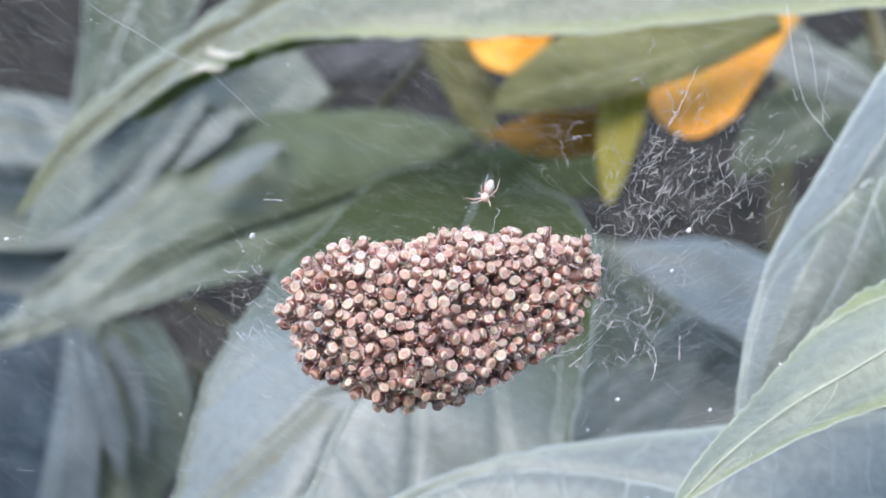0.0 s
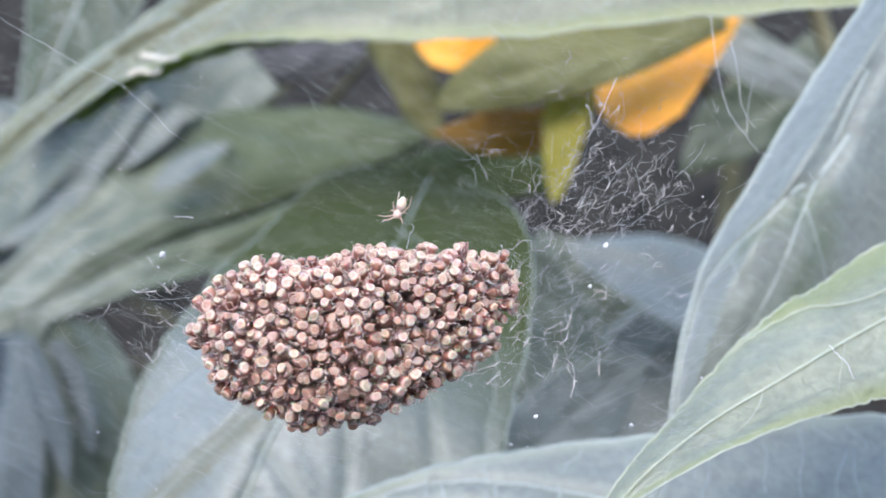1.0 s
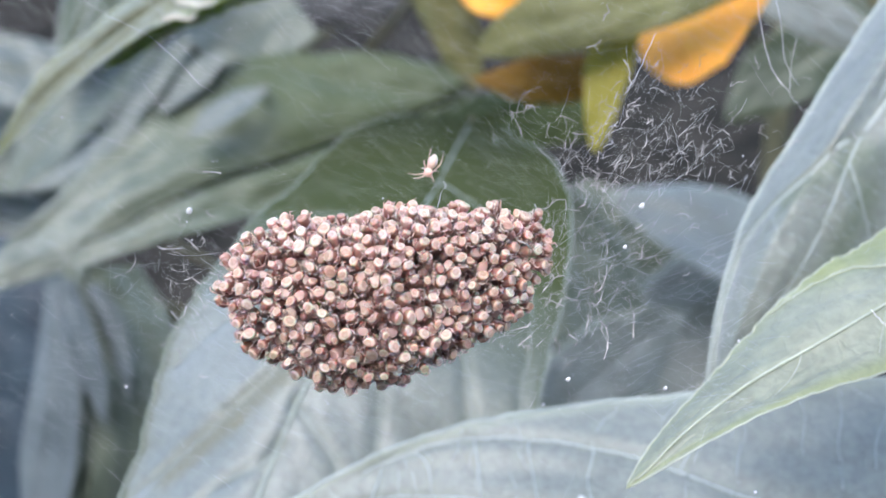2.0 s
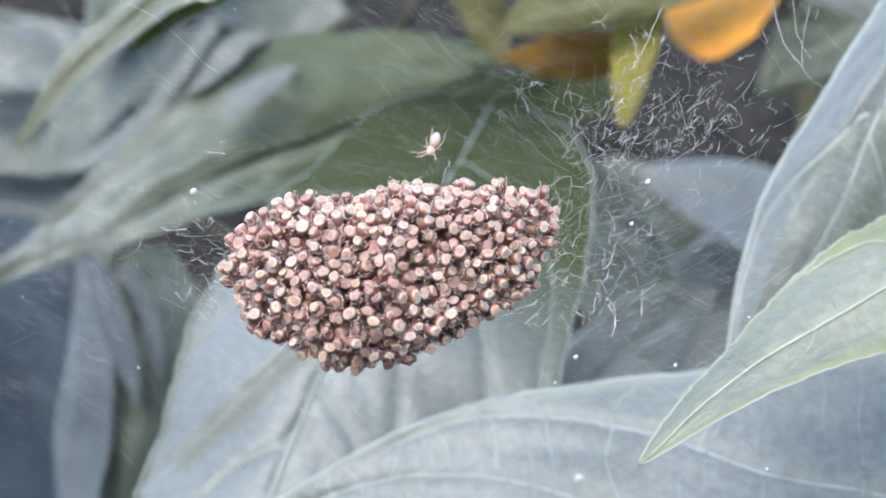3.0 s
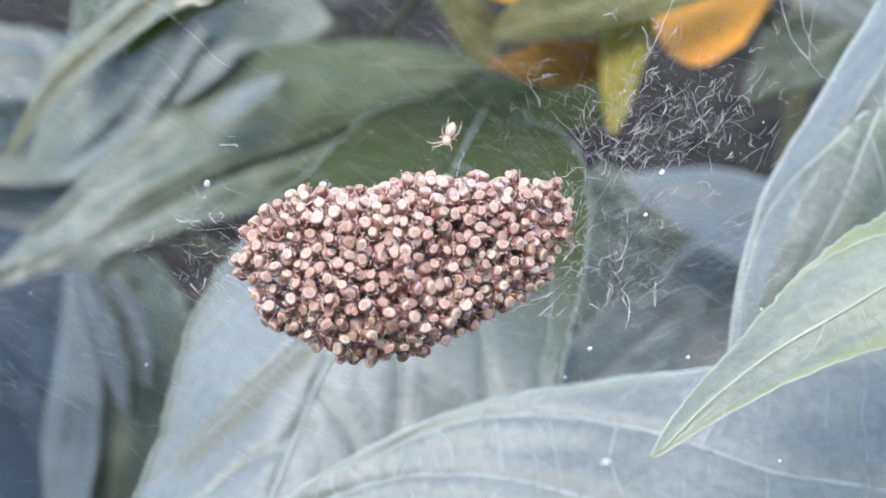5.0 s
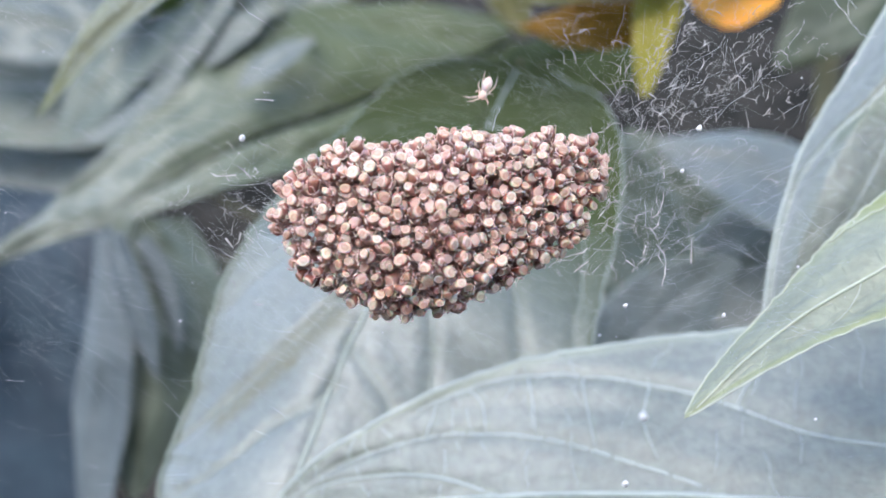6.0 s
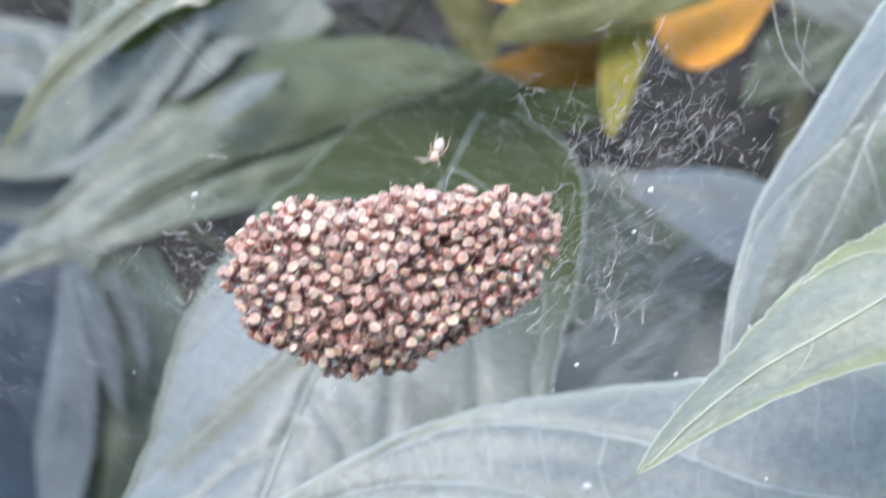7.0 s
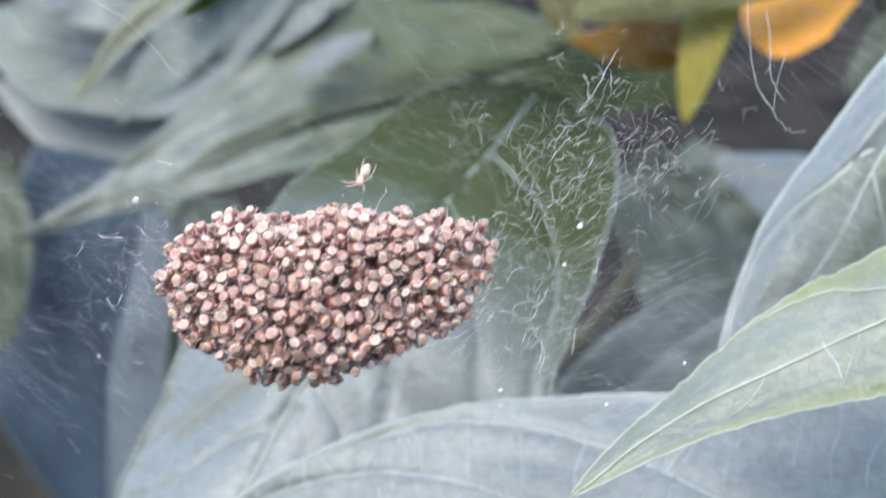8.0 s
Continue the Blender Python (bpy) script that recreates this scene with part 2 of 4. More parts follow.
# ---- mesh helpers ----
def mesh_object(name, verts, faces, mat, parent=None, label="", smooth=True):
    me = bpy.data.meshes.new(name)
    me.from_pydata([tuple(v) for v in verts], [], faces)
    me.materials.append(mat)
    if smooth:
        me.shade_smooth()
    me.update()
    ob = new(name, me)
    ob.parent = parent
    return tagged(ob, label)


def empty(name, label, category, group="", place=None):
    ob = new(name)
    ob.empty_display_size = 0.01
    if place is not None:
        ob.matrix_world = place
    return tagged(ob, label, category, group)


def tube(points, radii, sides=6):
    """Vertices and faces of a bent tapering tube with closed ends."""
    verts, faces, n = [], [], len(points)
    ref = Vector((0.3, 0.2, 0.93))
    for i, p in enumerate(points):
        tan = (points[min(i + 1, n - 1)] - points[max(i - 1, 0)]).normalized()
        e1 = tan.cross(ref)
        e1 = e1.normalized() if e1.length > 1e-4 else Vector((1, 0, 0))
        e2 = tan.cross(e1)
        for k in range(sides):
            w = 2 * math.pi * k / sides
            verts.append(p + (e1 * math.cos(w) + e2 * math.sin(w)) * radii[i])
    for i in range(n - 1):
        for k in range(sides):
            a, b = i * sides + k, i * sides + (k + 1) % sides
            faces.append((a, b, b + sides, a + sides))
    faces += [tuple(range(sides - 1, -1, -1)), tuple(range((n - 1) * sides, n * sides))]
    return verts, faces


def join(pieces):
    verts, faces = [], []
    for v, f in pieces:
        k = len(verts)
        verts += v
        faces += [tuple(i + k for i in face) for face in f]
    return verts, faces


def spline(points, u):
    """Catmull-Rom through evenly spaced stations, u from 0 to 1."""
    n = len(points) - 1
    x = min(max(u, 0.0), 1.0) * n
    i = min(int(x), n - 1)
    f = x - i
    p1, p2 = points[i], points[i + 1]
    p0 = points[i - 1] if i else p1 * 2 - p2
    p3 = points[i + 2] if i + 2 <= n else p2 * 2 - p1
    return 0.5 * ((p1 * 2) + (p2 - p0) * f + (p0 * 2 - p1 * 5 + p2 * 4 - p3) * f * f + (p1 * 3 - p0 - p2 * 3 + p3) * f * f * f)


# ---- leaves ----
class Blade:
    """The surface of a leaf: a midrib, signed half widths and drops of both margins at its stations, and quilting between side veins."""

    def __init__(self, rib, a, b, da, db, nrm, veins=6, quilt=0.05, wave=0.05, slope=1.3, teeth=0.0, seed=0, blunt=0.75, bend=1.4, lump=0.8, groove=1.2, crease=0.7, lines=()):
        self.rib = [Vector(p) for p in rib]
        self.sides = ([float(v) for v in a], [float(v) for v in da]), ([float(v) for v in b], [float(v) for v in db])
        self.nrm = Vector(nrm).normalized()
        self.length = sum((q - p).length for p, q in zip(self.rib, self.rib[1:]))
        self.breadth = max(abs(v) for v in (*a, *b))
        self.lines = lines
        self.lump, self.groove, self.crease = lump, groove, crease
        self.veins, self.quilt, self.wave, self.slope, self.teeth, self.seed, self.blunt, self.bend = veins, quilt, wave, slope, teeth, seed, blunt, bend

    def width(self, values, u):
        n = len(self.rib) - 1
        last = (n - 1) / n
        if u <= last or len(values) <= n - 1:
            return spline(values, min(u / last, 1.0))
        f = (u - last) / (1 - last)
        return values[-1] * max(0.0, 1 - f) ** self.blunt

    def away(self, u, v, line):
        """About how far (u, v) lies from a line drawn on the blade, in centimetres."""
        best = 1e9
        for (u0, v0), (u1, v1) in zip(line, line[1:]):
            du, dv = (u1 - u0) * self.length, (v1 - v0) * self.breadth
            pu, pv = (u - u0) * self.length, (v - v0) * self.breadth
            f = min(1.0, max(0.0, (pu * du + pv * dv) / (du * du + dv * dv + 1e-9)))
            best = min(best, math.hypot(pu - f * du, pv - f * dv))
        return best

    def point(self, u, v, lift=0.0):
        rib, tan = spline(self.rib, u), (spline(self.rib, min(u + 0.01, 1)) - spline(self.rib, max(u - 0.01, 0))).normalized()
        side = self.nrm.cross(tan).normalized()
        up = tan.cross(side)
        w, d = self.sides[0 if v < 0 else 1]
        r = abs(v)
        wide, drop = self.width(w, u), self.width(d, u)
        wide *= 1 + self.teeth * r * (noise.noise((u * 55, v * 2 + self.seed, 0.5)) + 0.6 * noise.noise((u * 14, v + self.seed, 3.5)))
        phase = u * self.veins - self.slope * r ** self.bend
        bulge = self.quilt * (abs(math.sin(math.pi * phase)) ** self.crease - 0.5) * min(1, 4 * r) * (1 - 0.6 * r) * (1 - u ** 4)
        bulge += self.quilt * self.lump * (noise.noise((u * 5, v * 2.2, self.seed)) + 0.4 * noise.noise((u * 14, v * 6, self.seed)))
        bulge -= self.quilt * self.groove * math.exp(-(r / 0.09) ** 2)
        bulge += self.wave * r * r * math.sin(9 * u + 2.1 * self.seed + (1.5 if v < 0 else 0))
        bulge *= min(1.0, 0.1 + abs(wide) / 0.45)
        for line, _, depth in self.lines:
            bulge -= depth * math.exp(-(self.away(u, v, line) / 0.09) ** 2) if depth else 0.0
        return rib + side * wide * r + up * (drop * r ** 1.5 + bulge + lift)


def leaf(name, label, blade, mat, parent, nu=72, nv=15, thick=0.03, veins=True, rim=0.9, rib_size=0.032, vein_mat=None, rim_from=0.93, net_size=0.12, side=0.36, tip=0.0, root=0.0, fade=8.0, margin=0.3, stains=(), midrib=True):
    """A leaf with a blade of real thickness; its midrib and side veins are parts of it."""
    vs = [math.copysign(abs(k / nv) ** 0.85, k) for k in range(-nv, nv + 1)]
    m = len(vs)
    verts, faces, edge, spots = [], [], [], []
    for layer in (0, 1):
        for i in range(nu + 1):
            for v in vs:
                verts.append(at(blade.point(i / nu, v, -layer * thick * (1 - 0.5 * abs(v)))))
                # Besides margin and tip, root raises rim towards the leaf's base.
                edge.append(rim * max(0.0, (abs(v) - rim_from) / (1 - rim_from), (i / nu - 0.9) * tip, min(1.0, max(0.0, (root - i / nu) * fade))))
                spots.append(max((much * math.exp(-(blade.away(i / nu, v, way) / wide) ** 2) for way, wide, much in stains), default=0.0))
    half = (nu + 1) * m
    for i in range(nu):
        for j in range(m - 1):
            q = (i * m + j, i * m + j + 1, (i + 1) * m + j + 1, (i + 1) * m + j)
            faces += [q, tuple(k + half for k in reversed(q))]
        for j in (0, m - 1):
            q = (i * m + j, (i + 1) * m + j, (i + 1) * m + j + half, i * m + j + half)
            faces.append(q if j == 0 else tuple(reversed(q)))
    ob = mesh_object(name, verts, faces, mat, parent, label)
    ob.data.attributes.new("rim", "FLOAT", "POINT").data.foreach_set("value", edge)
    ob.data.attributes.new("stain", "FLOAT", "POINT").data.foreach_set("value", spots)
    if veins:
        vein_mat = vein_mat or VEIN
        us = [i / 40 for i in range(41)]
        pts = [at(blade.point(u, 0.0, 0.01)) for u in us]
        part_v, part_f = tube(pts, [CM * rib_size * (1.05 - 0.85 * u) for u in us])
        if midrib:
            mesh_object("midrib", part_v, part_f, vein_mat, ob)
        for way, size, _ in blade.lines:
            n = 8 * (len(way) - 1)
            pts = [at(blade.point(*spline([Vector(q) for q in way], q / n), 0.012)) for q in range(n + 1)]
            mesh_object("vein", *tube(pts, [CM * size * (1 - 0.5 * q / n) for q in range(n + 1)], 5), vein_mat, ob)
        for k in range(0 if blade.lines else blade.veins):
            for s in (-1, 1):
                pts, rad = [], []
                for q in range(15):
                    r = 0.02 + 0.93 * q / 14
                    u = (k + 0.02 + blade.slope * r ** blade.bend) / blade.veins
                    if u > 0.97:
                        break
                    pts.append(at(blade.point(u, s * r, 0.004)))
                    rad.append(CM * rib_size * side * (1 - 0.75 * r))
                if len(pts) > 4:
                    vv, ff = tube(pts, rad, 5)
                    mesh_object("vein", vv, ff, vein_mat, ob)
        rng, net = random.Random(blade.seed), []
        for s in (-1, 1):
            for q in range(34):
                u0 = 0.04 + 0.9 * (q + rng.uniform(-0.3, 0.3)) / 34
                for k in range(-int(blade.slope) - 1, blade.veins):
                    inner, outer = (max(0.0, (u0 * blade.veins - j - 0.02) / blade.slope) for j in (k + 1, k))
                    if outer <= 0.01 or inner >= 0.95:
                        continue
                    r0, r1, lean = inner ** (1 / blade.bend), min(0.96, outer ** (1 / blade.bend)), rng.uniform(-0.015, 0.025)
                    if r1 - r0 < 0.05 or rng.random() < 0.5:
                        continue
                    pts = [at(blade.point(min(0.99, u0 + lean * e / 5 + 0.003 * math.sin(e * 1.3 + q + k)), s * (r0 + (r1 - r0) * e / 5), 0.0)) for e in range(6)]
                    net.append(tube(pts, [CM * rib_size * net_size] * 6, 4))
        for s in (-1, 1):
            pts = [at(blade.point(q / 80, s * 0.995, 0.0)) for q in range(80)]
            mesh_object("margin", *tube(pts, [CM * rib_size * margin] * 80, 5), vein_mat, ob)
        if net and net_size:
            tagged(mesh_object("vein_net", *join(net), vein_mat, ob), kind="stuff")
    return ob


def stalk(name, points, r0, r1, mat, parent, label="", sides=8):
    pts = [Vector(p) for p in points]
    n = 6 * (len(pts) - 1)
    line = [at(spline(pts, i / n)) for i in range(n + 1)]
    v, f = tube(line, [CM * (r0 + (r1 - r0) * i / n) * (1 + 0.08 * noise.noise((i * 0.7, r0 * 50, 1))) for i in range(n + 1)], sides)
    return mesh_object(name, v, f, mat, parent, label)


def ground_below(p):
    """The place of the plant frame that lies on the ground straight below p, a little inside it."""
    w = at(p)
    return PLANT.inverted() @ Vector((w.x, w.y, -0.02)) / CM


def held(blade, parent, foot, eye=Vector((0, -11.7, 0))):
    """The petiole of a far leaf: from the back of its base away to the stem at foot."""
    base = blade.point(0.05, 0.0, -0.06)
    away = (base - eye).normalized()
    foot = Vector((foot[0], foot[1], base.z - 2.0))
    stalk("petiole", [base, base + away * 1.5, (base + away * 5).lerp(foot, 0.35), foot], 0.07, 0.14, STEM, parent, sides=6)


# ---- ground ----
def ground():
    n, size = 90, 400.0
    verts, faces = [], []
    for i in range(n + 1):
        for j in range(n + 1):
            x, y = (2 * i / n - 1), (2 * j / n - 1)
            x, y = size * x * abs(x) ** 1.6, size * y * abs(y) ** 1.6
            verts.append((x, y, 0.03 * noise.noise((x * 3, y * 3, 0)) + 0.012 * noise.noise((x * 14, y * 14, 4))))
    for i in range(n):
        for j in range(n):
            a = i * (n + 1) + j
            faces.append((a, a + n + 1, a + n + 2, a + 1))
    tagged(mesh_object("ground", verts, faces, SOIL), "dark bare garden soil in shade under the plants", "ground", kind="structure")



def low_sky_blocker():
    """A plain dark wall behind the viewer, added out of view to keep low sky off the leaves."""
    for name, x0, x1, y0, y1 in (("blocker_south", -5.0, 5.0, -2.3, -2.2),):
        corners = [(x, y, z) for z in (-0.1, 1.75) for x, y in ((x0, y0), (x1, y0), (x1, y1), (x0, y1))]
        faces = [(3, 2, 1, 0), (4, 5, 6, 7), (0, 1, 5, 4), (1, 2, 6, 5), (2, 3, 7, 6), (3, 0, 4, 7)]
        tagged(mesh_object(name, corners, faces, SKY_BLOCKER, smooth=False), "unseen dark wall added to block the low sky", "fence", kind="structure")


ground()
low_sky_blocker()

# ---- plants ----
near_plant = empty("flower_plant", "leafy garden plant with broad grey-green leaves holding the web", "plant", "garden plants")
# Drawn on the blades as (u along the midrib, v across): the veins with their stoutness and crease, and stains with their width and strength.
F_LINES = [([(0.0, -0.03), (0.24, -0.067), (0.45, -0.083), (0.635, -0.27), (0.82, -0.25), (0.96, 0.0)], 0.016, 0.006),
           ([(0.02, -0.25), (0.195, -0.45), (0.275, -0.73), (0.40, -0.90), (0.47, -0.95)], 0.011, 0.012),
           ([(0.30, -0.07), (0.36, 0.3), (0.40, 0.62)], 0.007, 0.006), ([(0.50, -0.14), (0.55, 0.25), (0.60, 0.5)], 0.006, 0.006)]
F_STAINS = [([(0.97, 0.3), (0.85, 0.6), (0.72, 0.8), (0.6, 0.85), (0.45, 0.85), (0.2, 0.9)], 0.14, 0.4), ([(0.05, -0.8), (0.2, -0.85), (0.35, -0.97)], 0.2, 0.55)]
B_LINES = [([(0.02, 0.0), (0.1, -0.13), (0.22, -0.28), (0.305, -0.35), (0.41, -0.60), (0.46, -0.70), (0.515, -0.81), (0.6, -0.91), (0.64, -0.91), (0.70, -0.90)], 0.019, 0.05),
           ([(0.36, 0.02), (0.455, -0.167), (0.55, -0.383), (0.62, -0.50), (0.675, -0.583), (0.755, -0.667), (0.825, -0.74)], 0.019, 0.05),
           ([(0.6, 0.0), (0.7, -0.25), (0.8, -0.45), (0.88, -0.6)], 0.018, 0.03), ([(0.1, 0.0), (0.2, 0.3), (0.35, 0.6), (0.5, 0.85)], 0.02, 0.03),
           ([(0.57, -0.87), (0.565, -0.7), (0.56, -0.43)], 0.014, 0.02), ([(0.635, -0.9), (0.62, -0.75), (0.615, -0.52)], 0.014, 0.02), ([(0.515, -0.8), (0.512, -0.65), (0.50, -0.3)], 0.012, 0.015),
           ([(0.37, -0.5), (0.355, -0.7), (0.34, -0.92)], 0.012, 0.015), ([(0.45, -0.69), (0.455, -0.45), (0.44, -0.2)], 0.01, 0.012), ([(0.69, -0.6), (0.68, -0.75), (0.675, -0.88)], 0.012, 0.015)]
A_LINES = [([(0.95, 0.0), (0.7, 0.0), (0.5, 0.0), (0.2, 0.0), (0.02, 0.0)], 0.036, 0.05),
           ([(0.44, 0.0), (0.475, -0.2), (0.50, -0.25), (0.59, -0.50), (0.67, -0.833), (0.69, -0.93)], 0.012, 0.09), ([(0.58, 0.0), (0.62, -0.067), (0.67, -0.333), (0.78, -0.617), (0.85, -0.8)], 0.016, 0.06),
           ([(0.33, 0.0), (0.37, 0.12), (0.41, 0.217), (0.435, 0.267), (0.475, 0.333), (0.53, 0.383), (0.62, 0.45)], 0.02, 0.06), ([(0.2, 0.0), (0.215, 0.2), (0.23, 0.383), (0.25, 0.6), (0.285, 0.783), (0.32, 0.87), (0.37, 0.9), (0.45, 0.9)], 0.014, 0.05),
           ([(0.27, 0.0), (0.31, 0.3), (0.36, 0.55), (0.42, 0.7), (0.5, 0.75)], 0.012, 0.06), ([(0.52, 0.0), (0.58, 0.25), (0.68, 0.5)], 0.016, 0.04), ([(0.3, 0.0), (0.36, -0.3), (0.45, -0.65), (0.52, -0.9)], 0.012, 0.04),
           ([(0.52, -0.02), (0.535, 0.1), (0.545, 0.2)], 0.008, 0.01), ([(0.655, 0.0), (0.68, 0.07), (0.70, 0.14)], 0.008, 0.01), ([(0.55, -0.4), (0.57, -0.6), (0.56, -0.8)], 0.006, 0.008)]
A_STAINS = [([(0.49, -0.15), (0.53, -0.27), (0.60, -0.46), (0.66, -0.70)], 0.2, 0.6), ([(0.46, -0.9), (0.55, -0.97), (0.65, -0.97)], 0.25, 0.25), ([(0.565, -0.30), (0.578, -0.345)], 0.055, 0.9)]
D_LINES = [([(0.2, 0.1), (0.3, 0.05), (0.4, -0.183), (0.49, -0.517), (0.595, -0.783), (0.715, -0.817), (0.85, -0.7)], 0.024, 0.09), ([(0.12, 0.0), (0.34, 0.1), (0.44, 0.167), (0.575, 0.217), (0.75, 0.2)], 0.015, 0.06),
           ([(0.34, 0.1), (0.42, 0.4), (0.52, 0.7)], 0.012, 0.03), ([(0.5, -0.5), (0.52, -0.25), (0.54, -0.05)], 0.007, 0.012)]
D_STAINS = [([(0.47, -0.33), (0.40, -0.03), (0.31, 0.16)], 0.17, 0.6), ([(0.60, 0.40), (0.48, 0.36), (0.36, 0.28)], 0.17, 0.6)]
leaf("leaf", "fresh green pointed leaf with a light midrib and rim", Blade([(5.41, 2.6, 0.74), (4.41, 2.4, 0.17), (3.74, 2.2, -0.2), (2.91, 1.9, -0.73), (2.29, 1.7, -1.15), (1.79, 1.6, -1.56)], [-0.78, -0.72, -0.62, -0.39, -0.22], [0.83, 0.68, 0.47, 0.23, 0.11], [-0.6, -0.58, -0.5, -0.41, -0.26], [0.04, 0.09, 0.13, 0.16, 0.09], (0, -1, 0.3), veins=5, quilt=0.034, wave=0.03, slope=2.0, teeth=0.05, seed=1, groove=0.0, lump=1.6, lines=F_LINES), LEAF_FRONT, near_plant, nu=90, nv=18, rim=0.35, rib_size=0.02, midrib=False, stains=F_STAINS, rim_from=0.8, net_size=0.0, vein_mat=VEIN_FRONT, side=0.2, tip=8.0, margin=0.4)
leaf("leaf", "broad pale grey-green leaf with curved side veins", Blade([(6.27, 3.5, -2.62), (4.36, 4, -2.55), (2.28, 4.4, -2.5), (0.36, 4.8, -2.62), (-1.07, 5.1, -2.87), (-2.15, 5.4, -3.24)], [-2.7, -2.35, -1.88, -1.36, -0.74], [1.12, 1.26, 1.36, 1.15, 0.64], [-0.83, -0.53, -0.36, 0.1, 0.12], [-0.59, -0.66, -0.47, -0.35, -0.18], (0, -1, 0.5), veins=4, quilt=0.045, wave=0.04, slope=2.2, teeth=0.02, seed=2, lines=B_LINES), LEAF, near_plant, nu=90, nv=20, rib_size=0.04, side=0.5, net_size=0.14, margin=0.4)
# The shade of its upper part is coloured in through root.
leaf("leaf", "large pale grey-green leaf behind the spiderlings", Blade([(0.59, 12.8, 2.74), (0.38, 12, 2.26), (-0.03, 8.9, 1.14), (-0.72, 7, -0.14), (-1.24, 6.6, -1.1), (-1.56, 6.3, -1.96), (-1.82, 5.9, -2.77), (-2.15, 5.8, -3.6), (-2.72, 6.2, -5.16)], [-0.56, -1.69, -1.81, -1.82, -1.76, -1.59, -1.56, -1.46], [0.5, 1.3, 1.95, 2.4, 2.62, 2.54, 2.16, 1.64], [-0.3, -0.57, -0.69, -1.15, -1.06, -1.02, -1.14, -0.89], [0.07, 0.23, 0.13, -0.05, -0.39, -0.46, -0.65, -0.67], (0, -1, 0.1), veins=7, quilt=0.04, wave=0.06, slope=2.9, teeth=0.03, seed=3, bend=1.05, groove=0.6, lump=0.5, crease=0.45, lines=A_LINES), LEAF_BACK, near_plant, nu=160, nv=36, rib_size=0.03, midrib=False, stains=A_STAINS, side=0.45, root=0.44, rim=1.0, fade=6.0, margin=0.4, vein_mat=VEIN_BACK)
leaf("leaf", "bluish grey-green leaf hanging tip down", Blade([(5.92, 6, 4.3), (4.95, 5.6, 2.7), (4.31, 5.4, 1.69), (3.84, 5.4, 0.89), (3.51, 5.5, 0.09), (3.3, 5.7, -0.71), (3.15, 6, -1.56)], [-0.4, -0.48, -0.46, -0.44, -0.33, -0.21], [1.76, 1.91, 1.85, 1.66, 1.2, 0.65], [-0.42, -0.53, -0.63, -0.65, -0.56, -0.27], [-1.29, -1.45, -1.5, -1.21, -0.7, -0.26], (0, -1, 0.3), veins=7, quilt=0.04, wave=0.05, slope=2.2, bend=1.1, teeth=0.02, seed=4, lines=D_LINES), LEAF, near_plant, nu=90, nv=18, rib_size=0.03, midrib=False, stains=D_STAINS, side=0.4, margin=0.5)
top_leaf = leaf("leaf", "long pale leaf with a yellow-green curled rim", Blade([(7.95, 9, 6.63), (4.37, 9.5, 5.83), (0.62, 10, 5.53), (-1.71, 10.6, 5.14), (-3.18, 11.2, 4.5), (-4.46, 12, 3.87), (-5.76, 13, 3.01), (-7.03, 14.4, 1.9)], [2.12, 1.66, 1.69, 1.15, 0.68, 0.52, 0.34], [-2.28, -2.8, -2.62, -1.54, -0.9, -0.64, -0.44], [0.09, 0.27, 0.08, 0.31, 0.34, 0.27, 0.08], [-1.02, -0.8, -0.72, -0.59, -0.53, -0.4, -0.16], (0, -1, 0.3), veins=9, quilt=0.13, wave=0.06, slope=1.2, teeth=0.05, seed=5), LEAF_TOP, near_plant, nu=110, nv=18, rim_from=0.8, tip=9.0)
leaf("curled_margin", "bright green curled margin", Blade([(-4.8, 12, 3.15), (-4.07, 11.5, 3.52), (-3.29, 11, 3.79), (-2.45, 10.5, 4.03), (-1.65, 10.2, 4.15), (-0.87, 10, 4.12)], [0.03, 0.05, 0.05, 0.03, 0.03], [0.16, 0.16, 0.16, 0.17, 0.17], [-0.03, 0.11, 0.12, 0.11, 0.11], [-0.4, -0.38, -0.4, -0.42, -0.44], (0, -1, 0.3), veins=3, quilt=0.02, wave=0.05, teeth=0.3, seed=41), LEAF_EDGE, top_leaf, nu=60, nv=4, thick=0.02, veins=False)
DRIED = plain("dried_leaf_edge", (0.55, 0.52, 0.40), (0.78, 0.76, 0.66), 500, 0.6, 0.0005)
for fold in [[(-3.48, 10.50, 3.92), (-3.28, 10.40, 3.87), (-3.10, 10.40, 3.85), (-2.98, 10.50, 3.90)], [(-3.69, 10.80, 3.70), (-3.52, 10.70, 3.74), (-3.35, 10.60, 3.69), (-3.22, 10.60, 3.74)]]:
    stalk("dried_edge", fold, 0.05, 0.025, DRIED, top_leaf, "dried whitish crinkled edge", sides=7)
far_plant = empty("flower_plant", "blurred leafy plant further back, grey-green and shaded", "plant", "garden plants")
far_blade = Blade([(0.6, 25, 4.88), (-1.07, 24.6, 4.1), (-2.64, 24.2, 3.42), (-4.31, 23.8, 2.75), (-5.94, 23.4, 1.92), (-7.76, 23, 0.89), (-9.38, 22.8, 0.07), (-10.73, 22.6, -0.68)], [-0.84, -1.91, -2.59, -2.47, -1.98, -1.23, -0.57], [0.43, 0.74, 1.15, 1.21, 0.92, 0.49, 0.19], [-0.34, -0.27, -0.27, -0.33, -0.38, -0.45, -0.25], [0.0, 0.11, 0.21, 0.22, 0.12, 0.07, 0.05], (0, -1, 0.3), veins=6, quilt=0.16, wave=0.1, seed=7, slope=2.2, lump=2.2, groove=2.2)
